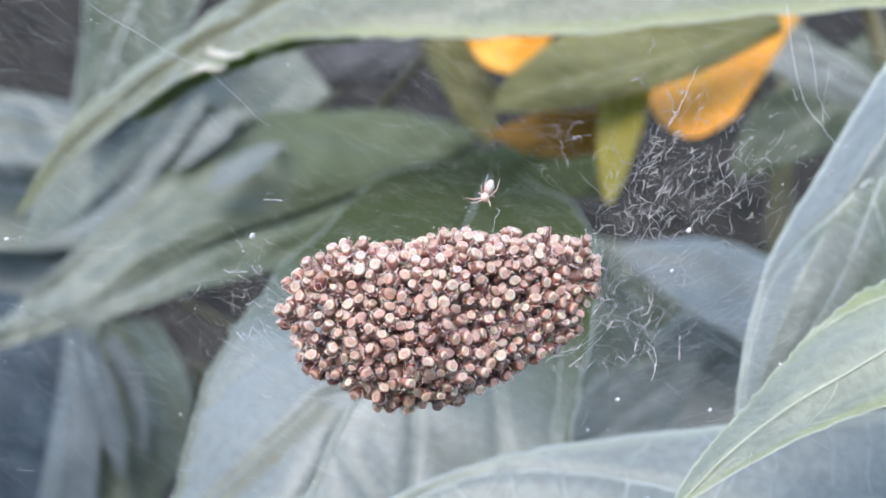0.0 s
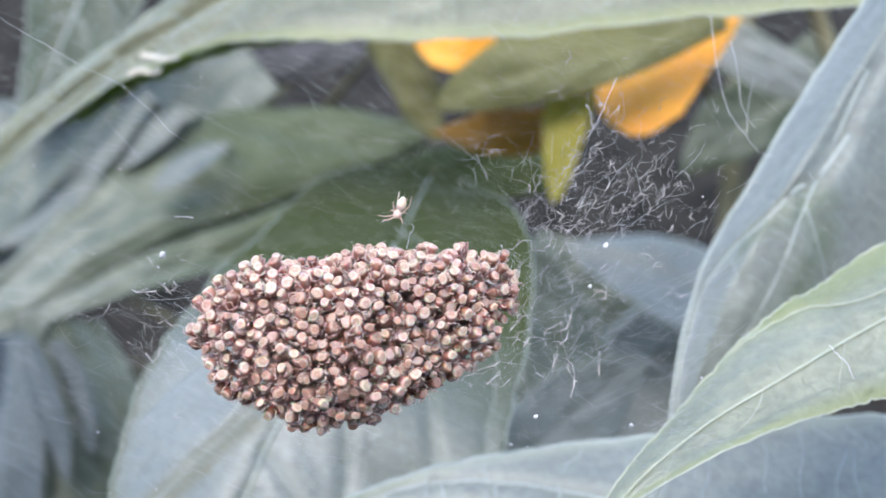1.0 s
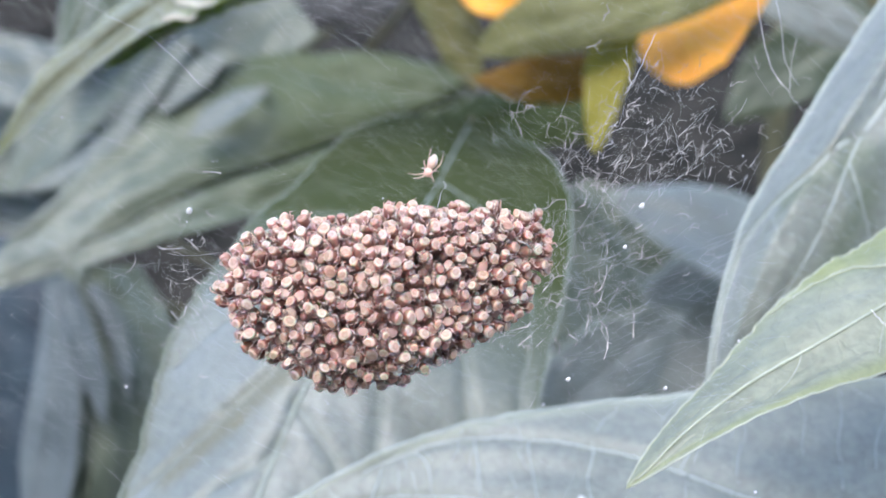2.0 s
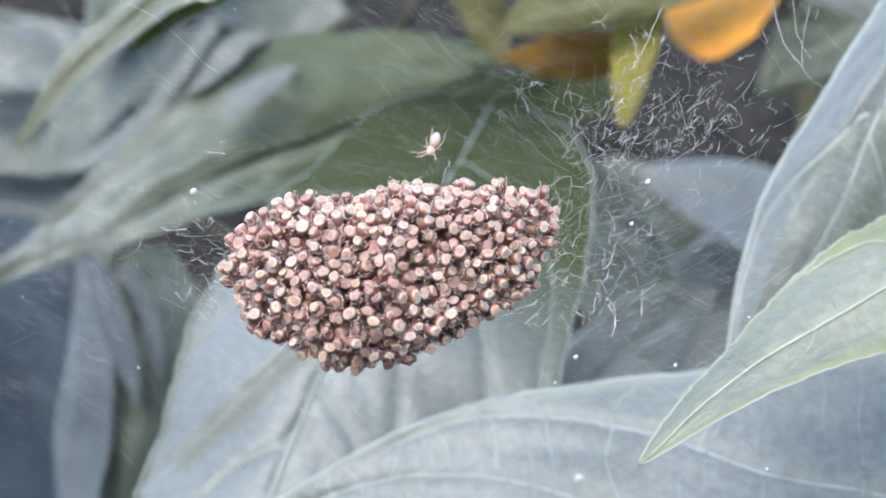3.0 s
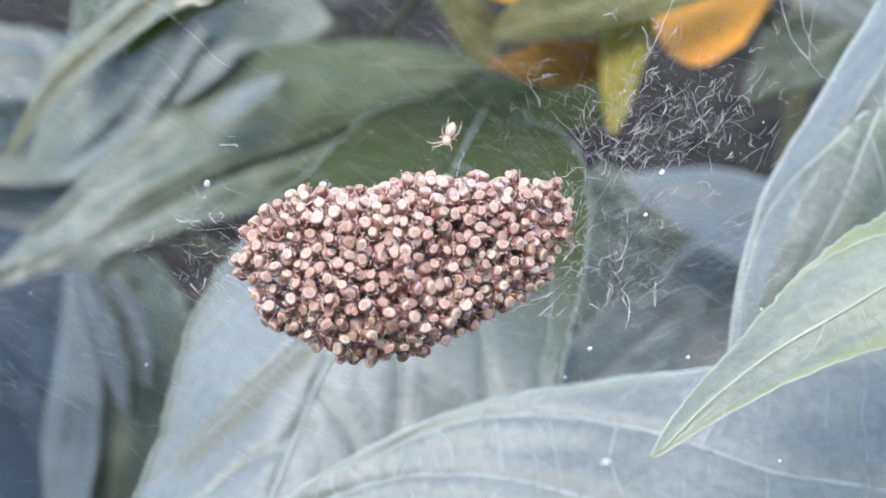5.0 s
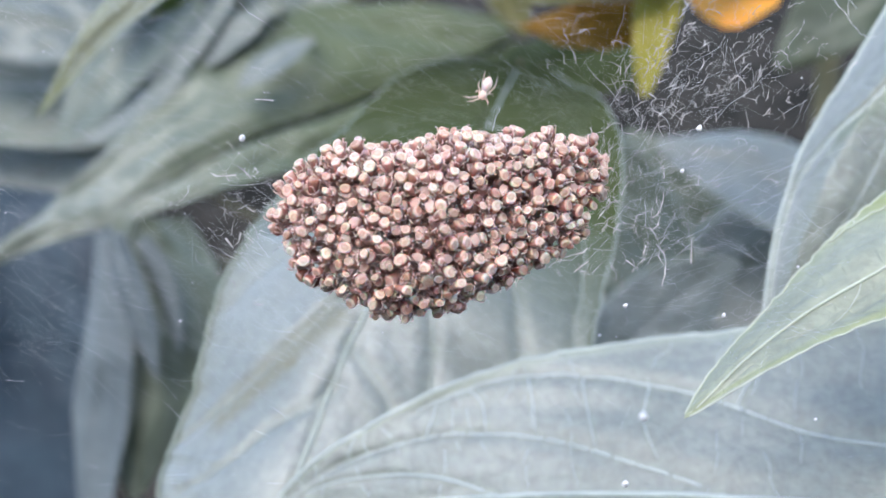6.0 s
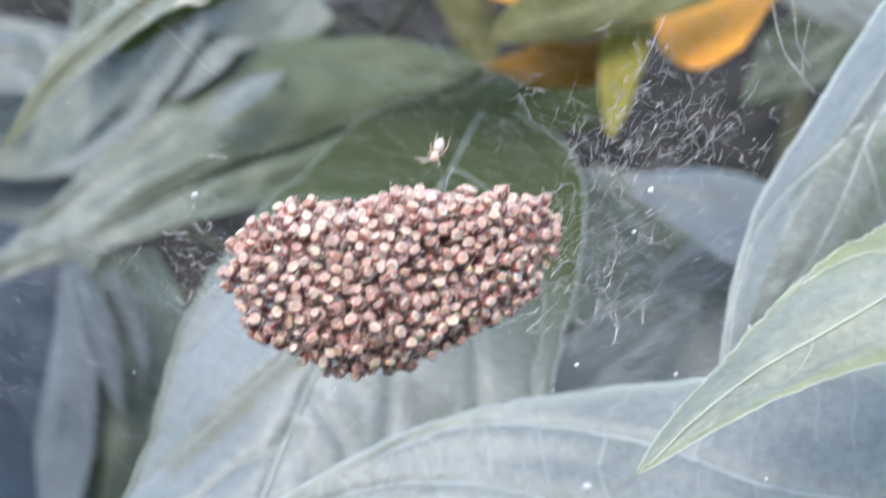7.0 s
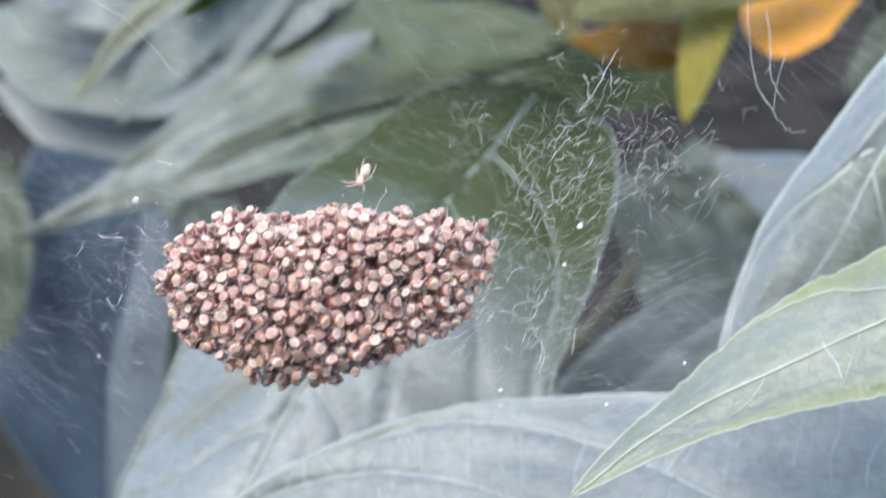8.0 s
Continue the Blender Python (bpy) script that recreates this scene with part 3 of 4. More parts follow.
# Its midrib tube is coloured near black as the groove's shade.
leaf("leaf", "long pointed grey-green leaf with shade painted along its middle groove", far_blade, LEAF_FAR, far_plant, nu=70, nv=14, rib_size=0.27, vein_mat=GROOVE_SHADE, side=0.03, net_size=0.0, margin=0.01, root=0.74, fade=2.3, rim=0.85)
held(far_blade, far_plant, (-4, 33))
far_blade = Blade([(-6.45, 24, 9.69), (-7.11, 24, 7.74), (-7.67, 24, 6.2), (-8.2, 24, 4.42)], [-1.64, -1.28, -0.76], [1.41, 1.4, 0.93], [-0.14, -0.18, -0.23], [0.17, 0.16, 0.21], (0, -1, 0.3), veins=5, quilt=0.06, wave=0.1, seed=8)
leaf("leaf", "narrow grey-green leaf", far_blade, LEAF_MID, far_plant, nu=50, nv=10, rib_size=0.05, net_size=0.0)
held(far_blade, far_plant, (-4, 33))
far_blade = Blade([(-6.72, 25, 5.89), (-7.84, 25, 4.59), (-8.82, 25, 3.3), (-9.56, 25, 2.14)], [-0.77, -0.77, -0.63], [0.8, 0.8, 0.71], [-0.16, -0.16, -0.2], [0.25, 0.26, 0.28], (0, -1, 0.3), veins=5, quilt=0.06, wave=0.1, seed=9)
leaf("leaf", "grey-green leaf with shade in its colour", far_blade, LEAF_DIM, far_plant, nu=50, nv=10, veins=False)
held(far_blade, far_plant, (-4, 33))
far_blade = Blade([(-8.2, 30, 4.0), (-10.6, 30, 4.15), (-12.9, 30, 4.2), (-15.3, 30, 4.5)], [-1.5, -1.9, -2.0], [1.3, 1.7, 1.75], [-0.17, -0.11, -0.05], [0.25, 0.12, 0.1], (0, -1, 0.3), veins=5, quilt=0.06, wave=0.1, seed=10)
leaf("leaf", "grey-green leaf with shade in its colour", far_blade, LEAF_DIM, far_plant, nu=50, nv=10, rib_size=0.05, net_size=0.0)
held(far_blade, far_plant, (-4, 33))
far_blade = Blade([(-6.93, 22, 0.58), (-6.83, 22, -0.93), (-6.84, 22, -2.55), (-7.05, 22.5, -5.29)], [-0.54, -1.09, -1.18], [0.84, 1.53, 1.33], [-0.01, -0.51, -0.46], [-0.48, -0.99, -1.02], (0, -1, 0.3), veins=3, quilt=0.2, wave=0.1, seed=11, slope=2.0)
leaf("leaf", "hanging grey-green leaf coloured darker for shade", far_blade, LEAF_DIM, far_plant, nu=50, nv=10, veins=False)
held(far_blade, far_plant, (-4, 33))
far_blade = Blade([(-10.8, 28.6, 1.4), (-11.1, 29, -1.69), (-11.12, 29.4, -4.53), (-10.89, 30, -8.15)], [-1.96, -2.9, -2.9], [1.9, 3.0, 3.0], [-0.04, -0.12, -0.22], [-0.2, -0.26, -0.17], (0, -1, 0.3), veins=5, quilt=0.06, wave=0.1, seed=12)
leaf("leaf", "leaf coloured dark blue-green for deep shade", far_blade, LEAF_BLUE, far_plant, nu=50, nv=10, veins=False)
held(far_blade, far_plant, (-4, 33))
far_blade = Blade([(9.07, 26, 0.6), (6.9, 26, 1.75), (5.5, 26, 2.35), (3.9, 26.5, 2.8)], [-1.34, -1.22, -0.92], [1.0, 1.16, 0.97], [-0.26, -0.29, -0.3], [0.35, 0.31, 0.2], (0, -1, 0.3), veins=4, quilt=0.06, wave=0.06, seed=13)
leaf("leaf", "pale bluish leaf behind the web", far_blade, LEAF, far_plant, nu=50, nv=10, veins=False)
held(far_blade, far_plant, (9, 33))
far_blade = Blade([(6.01, 23, 7.57), (7.24, 23, 6.81), (8.34, 23, 6.29), (9.69, 23, 5.59)], [0.5, 0.55, 0.49], [-0.43, -0.59, -0.51], [0.13, 0.15, 0.13], [-0.11, -0.16, -0.14], (0, -1, 0.3), veins=4, quilt=0.05, wave=0.05, seed=14)
leaf("leaf", "pale narrow leaf tip", far_blade, LEAF, far_plant, nu=50, nv=10, veins=False)
held(far_blade, far_plant, (9, 33))
far_blade = Blade([(-0.66, 30, 8.94), (-2.96, 30, 7.97), (-4.68, 30, 7.32), (-6.68, 30, 6.23)], [-0.9, -0.9, -1.01], [1.03, 0.9, 0.77], [0.25, 0.25, 0.27], [-0.29, -0.25, -0.21], (0, -1, 0.3), veins=4, quilt=0.08, wave=0.08, seed=15)
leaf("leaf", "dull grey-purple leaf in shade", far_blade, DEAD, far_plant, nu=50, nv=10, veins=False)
held(far_blade, far_plant, (-4, 33))
far_blade = Blade([(1.5, 20, -3.3), (2.6, 20, -1.9), (3.7, 20, -0.85), (4.9, 20, 0.1)], [0.9, 0.92, 0.84], [-0.9, -0.95, -0.86], [0.17, 0.19, 0.2], [-0.17, -0.2, -0.2], (0, -1, 0.3), veins=4, quilt=0.08, wave=0.08, seed=17)
leaf("leaf", "dull grey leaf low in the shade", far_blade, LEAF, far_plant, nu=50, nv=10, veins=False)
held(far_blade, far_plant, (9, 33))
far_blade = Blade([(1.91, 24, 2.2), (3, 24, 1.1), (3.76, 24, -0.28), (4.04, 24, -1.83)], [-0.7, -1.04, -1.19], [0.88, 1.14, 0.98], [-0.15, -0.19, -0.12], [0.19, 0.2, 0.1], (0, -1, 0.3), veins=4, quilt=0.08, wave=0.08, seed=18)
leaf("leaf", "low green leaf coloured darker for shade", far_blade, LEAF_DIM, far_plant, nu=50, nv=10, veins=False)
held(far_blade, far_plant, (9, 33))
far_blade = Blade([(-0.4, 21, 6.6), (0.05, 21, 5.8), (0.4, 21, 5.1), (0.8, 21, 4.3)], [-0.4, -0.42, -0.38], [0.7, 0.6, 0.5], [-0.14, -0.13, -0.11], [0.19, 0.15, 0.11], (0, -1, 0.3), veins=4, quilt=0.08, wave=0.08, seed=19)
leaf("leaf", "olive leaf behind the flower, coloured darker for shade", far_blade, LEAF_OLIVE_DIM, far_plant, nu=50, nv=10, veins=False)
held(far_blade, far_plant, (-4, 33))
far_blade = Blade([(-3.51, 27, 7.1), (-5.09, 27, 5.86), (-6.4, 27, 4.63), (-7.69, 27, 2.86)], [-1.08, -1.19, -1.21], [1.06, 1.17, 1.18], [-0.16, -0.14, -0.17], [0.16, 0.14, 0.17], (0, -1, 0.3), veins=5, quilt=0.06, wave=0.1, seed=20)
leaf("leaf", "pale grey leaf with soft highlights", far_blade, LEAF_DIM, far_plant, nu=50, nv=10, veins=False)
held(far_blade, far_plant, (-4, 33))
far_blade = Blade([(-7.77, 31.5, 2.02), (-10.31, 31.5, 2.4), (-12.72, 31.5, 2.8), (-15.13, 31.5, 3.1)], [-1.29, -1.61, -1.62], [0.92, 1.37, 1.72], [-0.14, -0.05, -0.05], [0.25, 0.12, 0.02], (0, -1, 0.3), veins=5, quilt=0.06, wave=0.1, seed=21)
leaf("leaf", "grey-green leaf far back in shade", far_blade, LEAF, far_plant, nu=50, nv=10, veins=False)
held(far_blade, far_plant, (-4, 33))
far_blade = Blade([(11.01, 29, 7.73), (9.38, 29, 6.73), (8.16, 29, 5.87), (7.07, 29, 4.87)], [-1.08, -0.93, -0.95], [1.2, 0.97, 0.78], [0.28, 0.23, 0.22], [-0.31, -0.24, -0.18], (0, -1, 0.3), veins=5, quilt=0.06, wave=0.1, seed=22)
leaf("leaf", "grey-green leaf in the far shade", far_blade, LEAF_MID, far_plant, nu=50, nv=10, veins=False)
held(far_blade, far_plant, (9, 33))
far_blade = Blade([(3.27, 23, 4.65), (1.97, 23, 4.27), (0.91, 23, 3.89), (-0.15, 23, 3.33)], [-0.62, -0.68, -0.73], [0.99, 0.93, 0.75], [-0.13, -0.12, -0.11], [-0.08, -0.06, 0.0], (0, -1, 0.3), veins=4, quilt=0.08, wave=0.1, seed=23)
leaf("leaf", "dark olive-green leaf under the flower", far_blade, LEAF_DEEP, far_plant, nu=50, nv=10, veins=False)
held(far_blade, far_plant, (-4, 33))
far_blade = Blade([(-7.52, 21.5, 0.26), (-7.5, 21.5, -0.76), (-7.53, 21.6, -2.13), (-7.63, 21.8, -3.51), (-7.8, 22, -7.2)], [-0.25, -0.36, -0.5, -0.6], [0.32, 0.48, 0.6, 0.65], [-0.1, -0.2, -0.19, -0.18], [0.1, 0.1, 0.09, 0.08], (0, -1, 0.3), veins=3, quilt=0.05, wave=0.06, seed=51, slope=2.0)
leaf("leaf", "narrow pale slate leaf hanging in the shade", far_blade, LEAF_SLATE, far_plant, nu=40, nv=8, veins=False)
held(far_blade, far_plant, (-4, 33))
far_blade = Blade([(-7.31, 21.2, 0.15), (-6.99, 21.2, -0.74), (-6.67, 21.3, -1.63), (-6.4, 21.5, -2.7)], [-0.2, -0.32, -0.3], [0.24, 0.34, 0.3], [-0.12, -0.23, -0.22], [0.22, 0.24, 0.13], (0, -1, 0.3), veins=3, quilt=0.05, wave=0.06, seed=52, slope=2.0)
leaf("leaf", "narrow pale slate leaf hanging in the shade", far_blade, LEAF_SLATE, far_plant, nu=40, nv=8, veins=False)
held(far_blade, far_plant, (-4, 33))
far_blade = Blade([(-6.88, 21.8, 0.18), (-6.48, 21.8, -0.5), (-6.19, 21.8, -1.29), (-6.04, 21.9, -2.2)], [-0.16, -0.22, -0.19], [0.16, 0.24, 0.2], [-0.12, -0.13, -0.11], [0.13, 0.13, 0.02], (0, -1, 0.3), veins=3, quilt=0.05, wave=0.06, seed=53, slope=2.0)
leaf("leaf", "narrow pale slate leaf hanging in the shade", far_blade, LEAF_SLATE, far_plant, nu=40, nv=8, veins=False)
held(far_blade, far_plant, (-4, 33))
far_blade = Blade([(8.45, 28, 1.53), (6.86, 28, 0.27), (5.41, 28, -1.11), (3.7, 28, -2.91)], [-1.4, -1.62, -1.46], [1.76, 1.93, 1.89], [-0.18, -0.15, -0.2], [-0.0, -0.03, 0.01], (0, -1, 0.3), veins=4, quilt=0.08, wave=0.08, seed=61)
leaf("leaf", "dull grey-green leaf in the far shade", far_blade, LEAF, far_plant, nu=40, nv=8, veins=False)
held(far_blade, far_plant, (9, 33))

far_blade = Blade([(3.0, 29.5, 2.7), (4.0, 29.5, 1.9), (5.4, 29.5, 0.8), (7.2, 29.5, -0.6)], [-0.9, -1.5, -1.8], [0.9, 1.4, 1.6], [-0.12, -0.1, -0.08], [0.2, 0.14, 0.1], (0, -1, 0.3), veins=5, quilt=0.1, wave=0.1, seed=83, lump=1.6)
leaf("leaf", "far grey-green leaf behind the web, coloured darker for shade", far_blade, LEAF_DIM, far_plant, nu=40, nv=9, veins=False)
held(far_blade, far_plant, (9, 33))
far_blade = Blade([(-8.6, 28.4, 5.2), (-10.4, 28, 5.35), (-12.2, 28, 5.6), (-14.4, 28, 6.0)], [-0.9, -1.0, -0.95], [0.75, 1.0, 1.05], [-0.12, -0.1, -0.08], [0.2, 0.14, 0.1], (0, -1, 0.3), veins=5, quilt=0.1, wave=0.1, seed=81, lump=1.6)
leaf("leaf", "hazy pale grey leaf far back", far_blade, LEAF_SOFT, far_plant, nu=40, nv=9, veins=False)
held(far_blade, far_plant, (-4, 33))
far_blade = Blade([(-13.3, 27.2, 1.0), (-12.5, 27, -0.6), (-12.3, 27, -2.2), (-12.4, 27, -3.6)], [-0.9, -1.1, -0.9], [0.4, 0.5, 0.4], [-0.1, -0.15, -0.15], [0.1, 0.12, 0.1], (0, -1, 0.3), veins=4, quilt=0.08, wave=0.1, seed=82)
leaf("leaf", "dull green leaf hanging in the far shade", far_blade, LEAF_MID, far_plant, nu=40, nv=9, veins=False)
held(far_blade, far_plant, (-4, 33))
far_blade = Blade([(-5.5, 24.3, 5.73), (-6.09, 24.3, 4.89), (-6.62, 24.3, 4.11), (-7.09, 24.3, 3.47)], [-0.13, -0.26, -0.21], [0.13, 0.26, 0.21], [0.03, -0.05, -0.06], [0.02, 0.06, 0.05], (0, -1, 0.3), veins=4, quilt=0.05, wave=0.06, seed=84)
leaf("leaf", "slim pale bluish leaf in the far shade", far_blade, LEAF_SOFT, far_plant, nu=30, nv=7, veins=False)
held(far_blade, far_plant, (-4, 33))
far_blade = Blade([(-4.78, 24.2, 5.35), (-5.26, 24.2, 4.89), (-5.74, 24.2, 4.38), (-6.16, 24.2, 3.99)], [-0.15, -0.3, -0.24], [0.15, 0.3, 0.24], [0.03, -0.05, -0.06], [0.02, 0.06, 0.05], (0, -1, 0.3), veins=4, quilt=0.05, wave=0.06, seed=85)
leaf("leaf", "small pale grey leaf in the far shade", far_blade, LEAF_SOFT, far_plant, nu=30, nv=7, veins=False)
held(far_blade, far_plant, (-4, 33))
far_blade = Blade([(-6.57, 24.1, 3.84), (-7.28, 24.1, 3.19), (-8.12, 24.1, 2.61), (-8.84, 24.1, 2.21)], [-0.12, -0.24, -0.19], [0.12, 0.24, 0.19], [0.03, -0.05, -0.06], [0.02, 0.06, 0.05], (0, -1, 0.3), veins=4, quilt=0.05, wave=0.06, seed=86)
leaf("leaf", "slim grey-green leaf in the far shade", far_blade, LEAF_SOFT, far_plant, nu=30, nv=7, veins=False)
held(far_blade, far_plant, (-4, 33))
# Small blade added to give the bluish highlight on the long leaf.
far_blade = Blade([(-3.64, 23.2, 4.51), (-4.16, 23.1, 4.22), (-4.72, 23, 3.83), (-5.2, 22.9, 3.37)], [-0.03, -0.29, -0.33], [0.05, 0.33, 0.37], [0.01, -0.12, -0.12], [-0.01, 0.13, 0.12], (0, -1, 0.3), veins=4, quilt=0.03, wave=0.04, seed=71)
leaf("leaf", "small pale bluish leaf added as a highlight", far_blade, LEAF_SOFT, far_plant, nu=30, nv=7, veins=False)
held(far_blade, far_plant, (-4, 33))
far_blade = Blade([(-4.44, 24.5, 5.42), (-5.18, 24.5, 5.08), (-5.9, 24.5, 4.62), (-6.44, 24.5, 4.04)], [-0.03, -0.33, -0.33], [0.05, 0.37, 0.38], [0.01, -0.02, -0.03], [-0.01, 0.0, 0.02], (0, -1, 0.3), veins=4, quilt=0.04, wave=0.05, seed=72)
leaf("leaf", "small pale grey-green leaf with shade in its colour", far_blade, LEAF_DIM, far_plant, nu=30, nv=7, veins=False)
held(far_blade, far_plant, (-4, 33))


# ---- flower ----
flower = empty("orange_flower", "drooping orange flower with yellow-green petals and olive bracts", "flower")
leaf("petal", "bright orange petal", Blade([(6.76, 20.8, 7.44), (6.07, 20.4, 6.46), (5.34, 20, 5.62), (4.85, 19.7, 5.05), (4.46, 19.4, 4.34)], [-0.15, -0.64, -0.95, -1.15], [0.3, 0.42, 0.59, 0.69], [-0.22, -0.33, -0.42, -0.4], [0.16, 0.28, 0.3, 0.19], (0, -1, 0.3), veins=3, quilt=0.03, wave=0.04, seed=31, blunt=0.5), PETAL, flower, nu=30, nv=9, veins=False, rim=0.4)
leaf("petal", "bright orange petal", Blade([(1.02, 20, 6.72), (1.01, 20, 6.2), (0.89, 20, 5.62)], [-0.97, -0.85], [1.01, 0.79], [0.01, -0.18], [-0.01, -0.22], (0, -1, 0.3), veins=3, quilt=0.03, wave=0.04, seed=32, blunt=0.4), PETAL, flower, nu=30, nv=9, veins=False, rim=0.4)
leaf("petal", "yellow-green wilted petal", Blade([(3.4, 19, 5.5), (3.2, 19, 4.6), (3.08, 19, 3.8), (2.98, 19, 2.95)], [-0.42, -0.46, -0.34], [0.42, 0.42, 0.3], [0.01, 0.01, 0.02], [-0.01, -0.01, -0.01], (0, -1, 0.3), veins=3, quilt=0.03, wave=0.04, seed=33, blunt=0.6), PETAL_YELLOW, flower, nu=30, nv=9, veins=False)
leaf("petal", "rust-orange wilted petal", Blade([(3.1, 19.5, 4.6), (2.3, 19.5, 4.42), (1.5, 19.5, 4.33), (0.6, 19.5, 4.32)], [-0.33, -0.36, -0.36], [0.5, 0.48, 0.4], [0.1, 0.12, 0.14], [-0.16, -0.16, -0.13], (0, -1, 0.3), veins=3, quilt=0.03, wave=0.06, seed=34, blunt=1.1, teeth=0.15), PETAL_RUST, flower, nu=30, nv=9, veins=False)
leaf("bract", "olive-green bract", Blade([(6.13, 18.8, 6.62), (4.17, 18.5, 5.84), (2.36, 18.3, 5.31), (0.69, 18.2, 4.6)], [-0.45, -0.72, -0.81], [0.23, 0.52, 0.6], [0.08, 0.18, 0.21], [-0.15, -0.2, -0.19], (0, -1, 0.3), veins=4, quilt=0.05, wave=0.06, seed=35, blunt=0.6), LEAF_OLIVE, flower, nu=40, nv=10, veins=False)


# ---- spiderlings ----
def ball(rx, ry, rz, seg=12, rings=8, z0=0.0, dent=0.0):
    """An egg-shaped body about the z axis; dent: how far its far end is sunk in."""
    verts, faces = [Vector((0, 0, z0 - rz))], []
    for i in range(1, rings):
        w = math.pi * i / rings
        c = -math.cos(w)
        for k in range(seg):
            f = 2 * math.pi * k / seg
            s = math.sin(w) * (1 - 0.12 * c)
            verts.append(Vector((rx * s * math.cos(f), ry * s * math.sin(f), z0 + rz * c)))
    verts.append(Vector((0, 0, z0 + rz * (1 - dent))))
    top = len(verts) - 1
    for k in range(seg):
        faces.append((0, 1 + (k + 1) % seg, 1 + k))
        faces.append((top, top - seg + k, top - seg + (k + 1) % seg))
    for i in range(rings - 2):
        for k in range(seg):
            a, b = 1 + i * seg + k, 1 + i * seg + (k + 1) % seg
            faces.append((a, b, b + seg, a + seg))
    return verts, faces


MM = 0.001


def sac(seg, wide, flat, tall):
    """An abdomen about z: narrow waist, full sides, and a rounded end with a faint dimple."""
    rings = [(0.12, -0.68), (0.30, -0.54), (0.43, -0.26), (0.49, 0.04), (0.505, 0.22), (0.495, 0.32), (0.465, 0.39), (0.42, 0.43), (0.33, 0.445), (0.16, 0.435)]
    verts = [Vector((0, 0, -0.72 * tall * MM))]
    for r, z in rings:
        for k in range(seg):
            w = 2 * math.pi * k / seg
            verts.append(Vector((r * wide * math.cos(w), r * flat * math.sin(w) * (1.05 if math.sin(w) > 0 else 0.92), z * tall)) * MM)
    verts.append(Vector((0, 0, 0.43 * tall * MM)))
    top, faces = len(verts) - 1, []
    for k in range(seg):
        faces.append((0, 1 + (k + 1) % seg, 1 + k))
        faces.append((top, top - seg + k, top - seg + (k + 1) % seg))
    for i in range(len(rings) - 1):
        for k in range(seg):
            a, b = 1 + i * seg + k, 1 + i * seg + (k + 1) % seg
            faces.append((a, b, b + seg, a + seg))
    return verts, faces


def kept(name, shape, mat):
    """The mesh alone, for objects that share it."""
    ob = mesh_object(name, *shape, mat)
    data = ob.data
    bpy.data.objects.remove(ob)
    return data


SHAPES = [sac(12, w, f, h) for w, f, h in ((1.06, 0.82, 1.30), (0.98, 0.84, 1.36), (1.10, 0.88, 1.24), (0.98, 0.76, 1.4), (1.04, 0.92, 1.28))]
SACS = [kept("abdomen", shape, ABDOMEN) for shape in SHAPES]
HEAD_DATA = kept("head", ball(0.32 * MM, 0.30 * MM, 0.38 * MM, 10, 6, -0.85 * MM), HEAD)


def leg_shape(rng, spread):
    """A leg from the head outwards: thigh up, knee, shin out, foot."""
    a = Vector((0.22, 0, -0.8))
    knee = Vector((0.50 + 0.18 * rng.random(), 0.12 * rng.uniform(-1, 1), -0.55 + spread * rng.random()))
    shin = knee + Vector((0.12 * rng.uniform(-1, 1), 0.5 * rng.uniform(-1, 1), 0.45 * rng.uniform(-0.2, 1)))
    foot = shin + Vector((0.2 * rng.uniform(-1, 1), 0.45 * rng.uniform(-1, 1), 0.25 * rng.uniform(-1, 0.7)))
    return tube([p * MM for p in (a, a.lerp(knee, 0.5) + Vector((0, 0, 0.06)), knee, knee.lerp(shin, 0.6) + Vector((0.05, 0, 0)), shin, foot)], [0.065 * MM, 0.075 * MM, 0.065 * MM, 0.055 * MM, 0.042 * MM, 0.015 * MM], 5)


rng = random.Random(7)
LEG_MESHES = [kept("leg", leg_shape(rng, 0.7), LEG) for _ in range(16)]


def spiderling(label, group, rng):
    thing = empty("spiderling", label, "spider", group)
    body = new("abdomen", rng.choice(SACS))
    body.parent, body.matrix_local = thing, pose(0, 0, 0, rng.uniform(-25, 25), rng.uniform(-25, 25), 0)
    new("head", HEAD_DATA).parent = thing
    for k in range(8):
        leg = new("leg", rng.choice(LEG_MESHES))
        leg.parent = thing
        leg.matrix_local = pose(0, 0, 0, 0, 0, 22 + 45 * k + rng.uniform(-12, 12))
    return thing


# The clump's outline about its middle, in centimetres, at even turns from the right side upwards.
OUTLINE = [1.10, 1.17, 1.36, 1.35, 1.12, 0.93, 0.82, 0.73, 0.68, 0.66, 0.63, 0.61, 0.575, 0.55, 0.66, 0.78, 0.89, 0.96, 1.09, 1.17, 1.23, 1.19, 1.11, 1.02, 0.95, 0.88, 0.82, 0.78, 0.74, 0.69, 0.66, 0.64, 0.63, 0.63, 0.65, 0.67, 0.71, 0.76, 0.84, 0.93]


def reach(w):
    x = (w / (2 * math.pi) % 1.0) * len(OUTLINE)
    i, f = int(x), x - int(x)
    f = f * f * (3 - 2 * f)
    return OUTLINE[i % len(OUTLINE)] * (1 - f) + OUTLINE[(i + 1) % len(OUTLINE)] * f


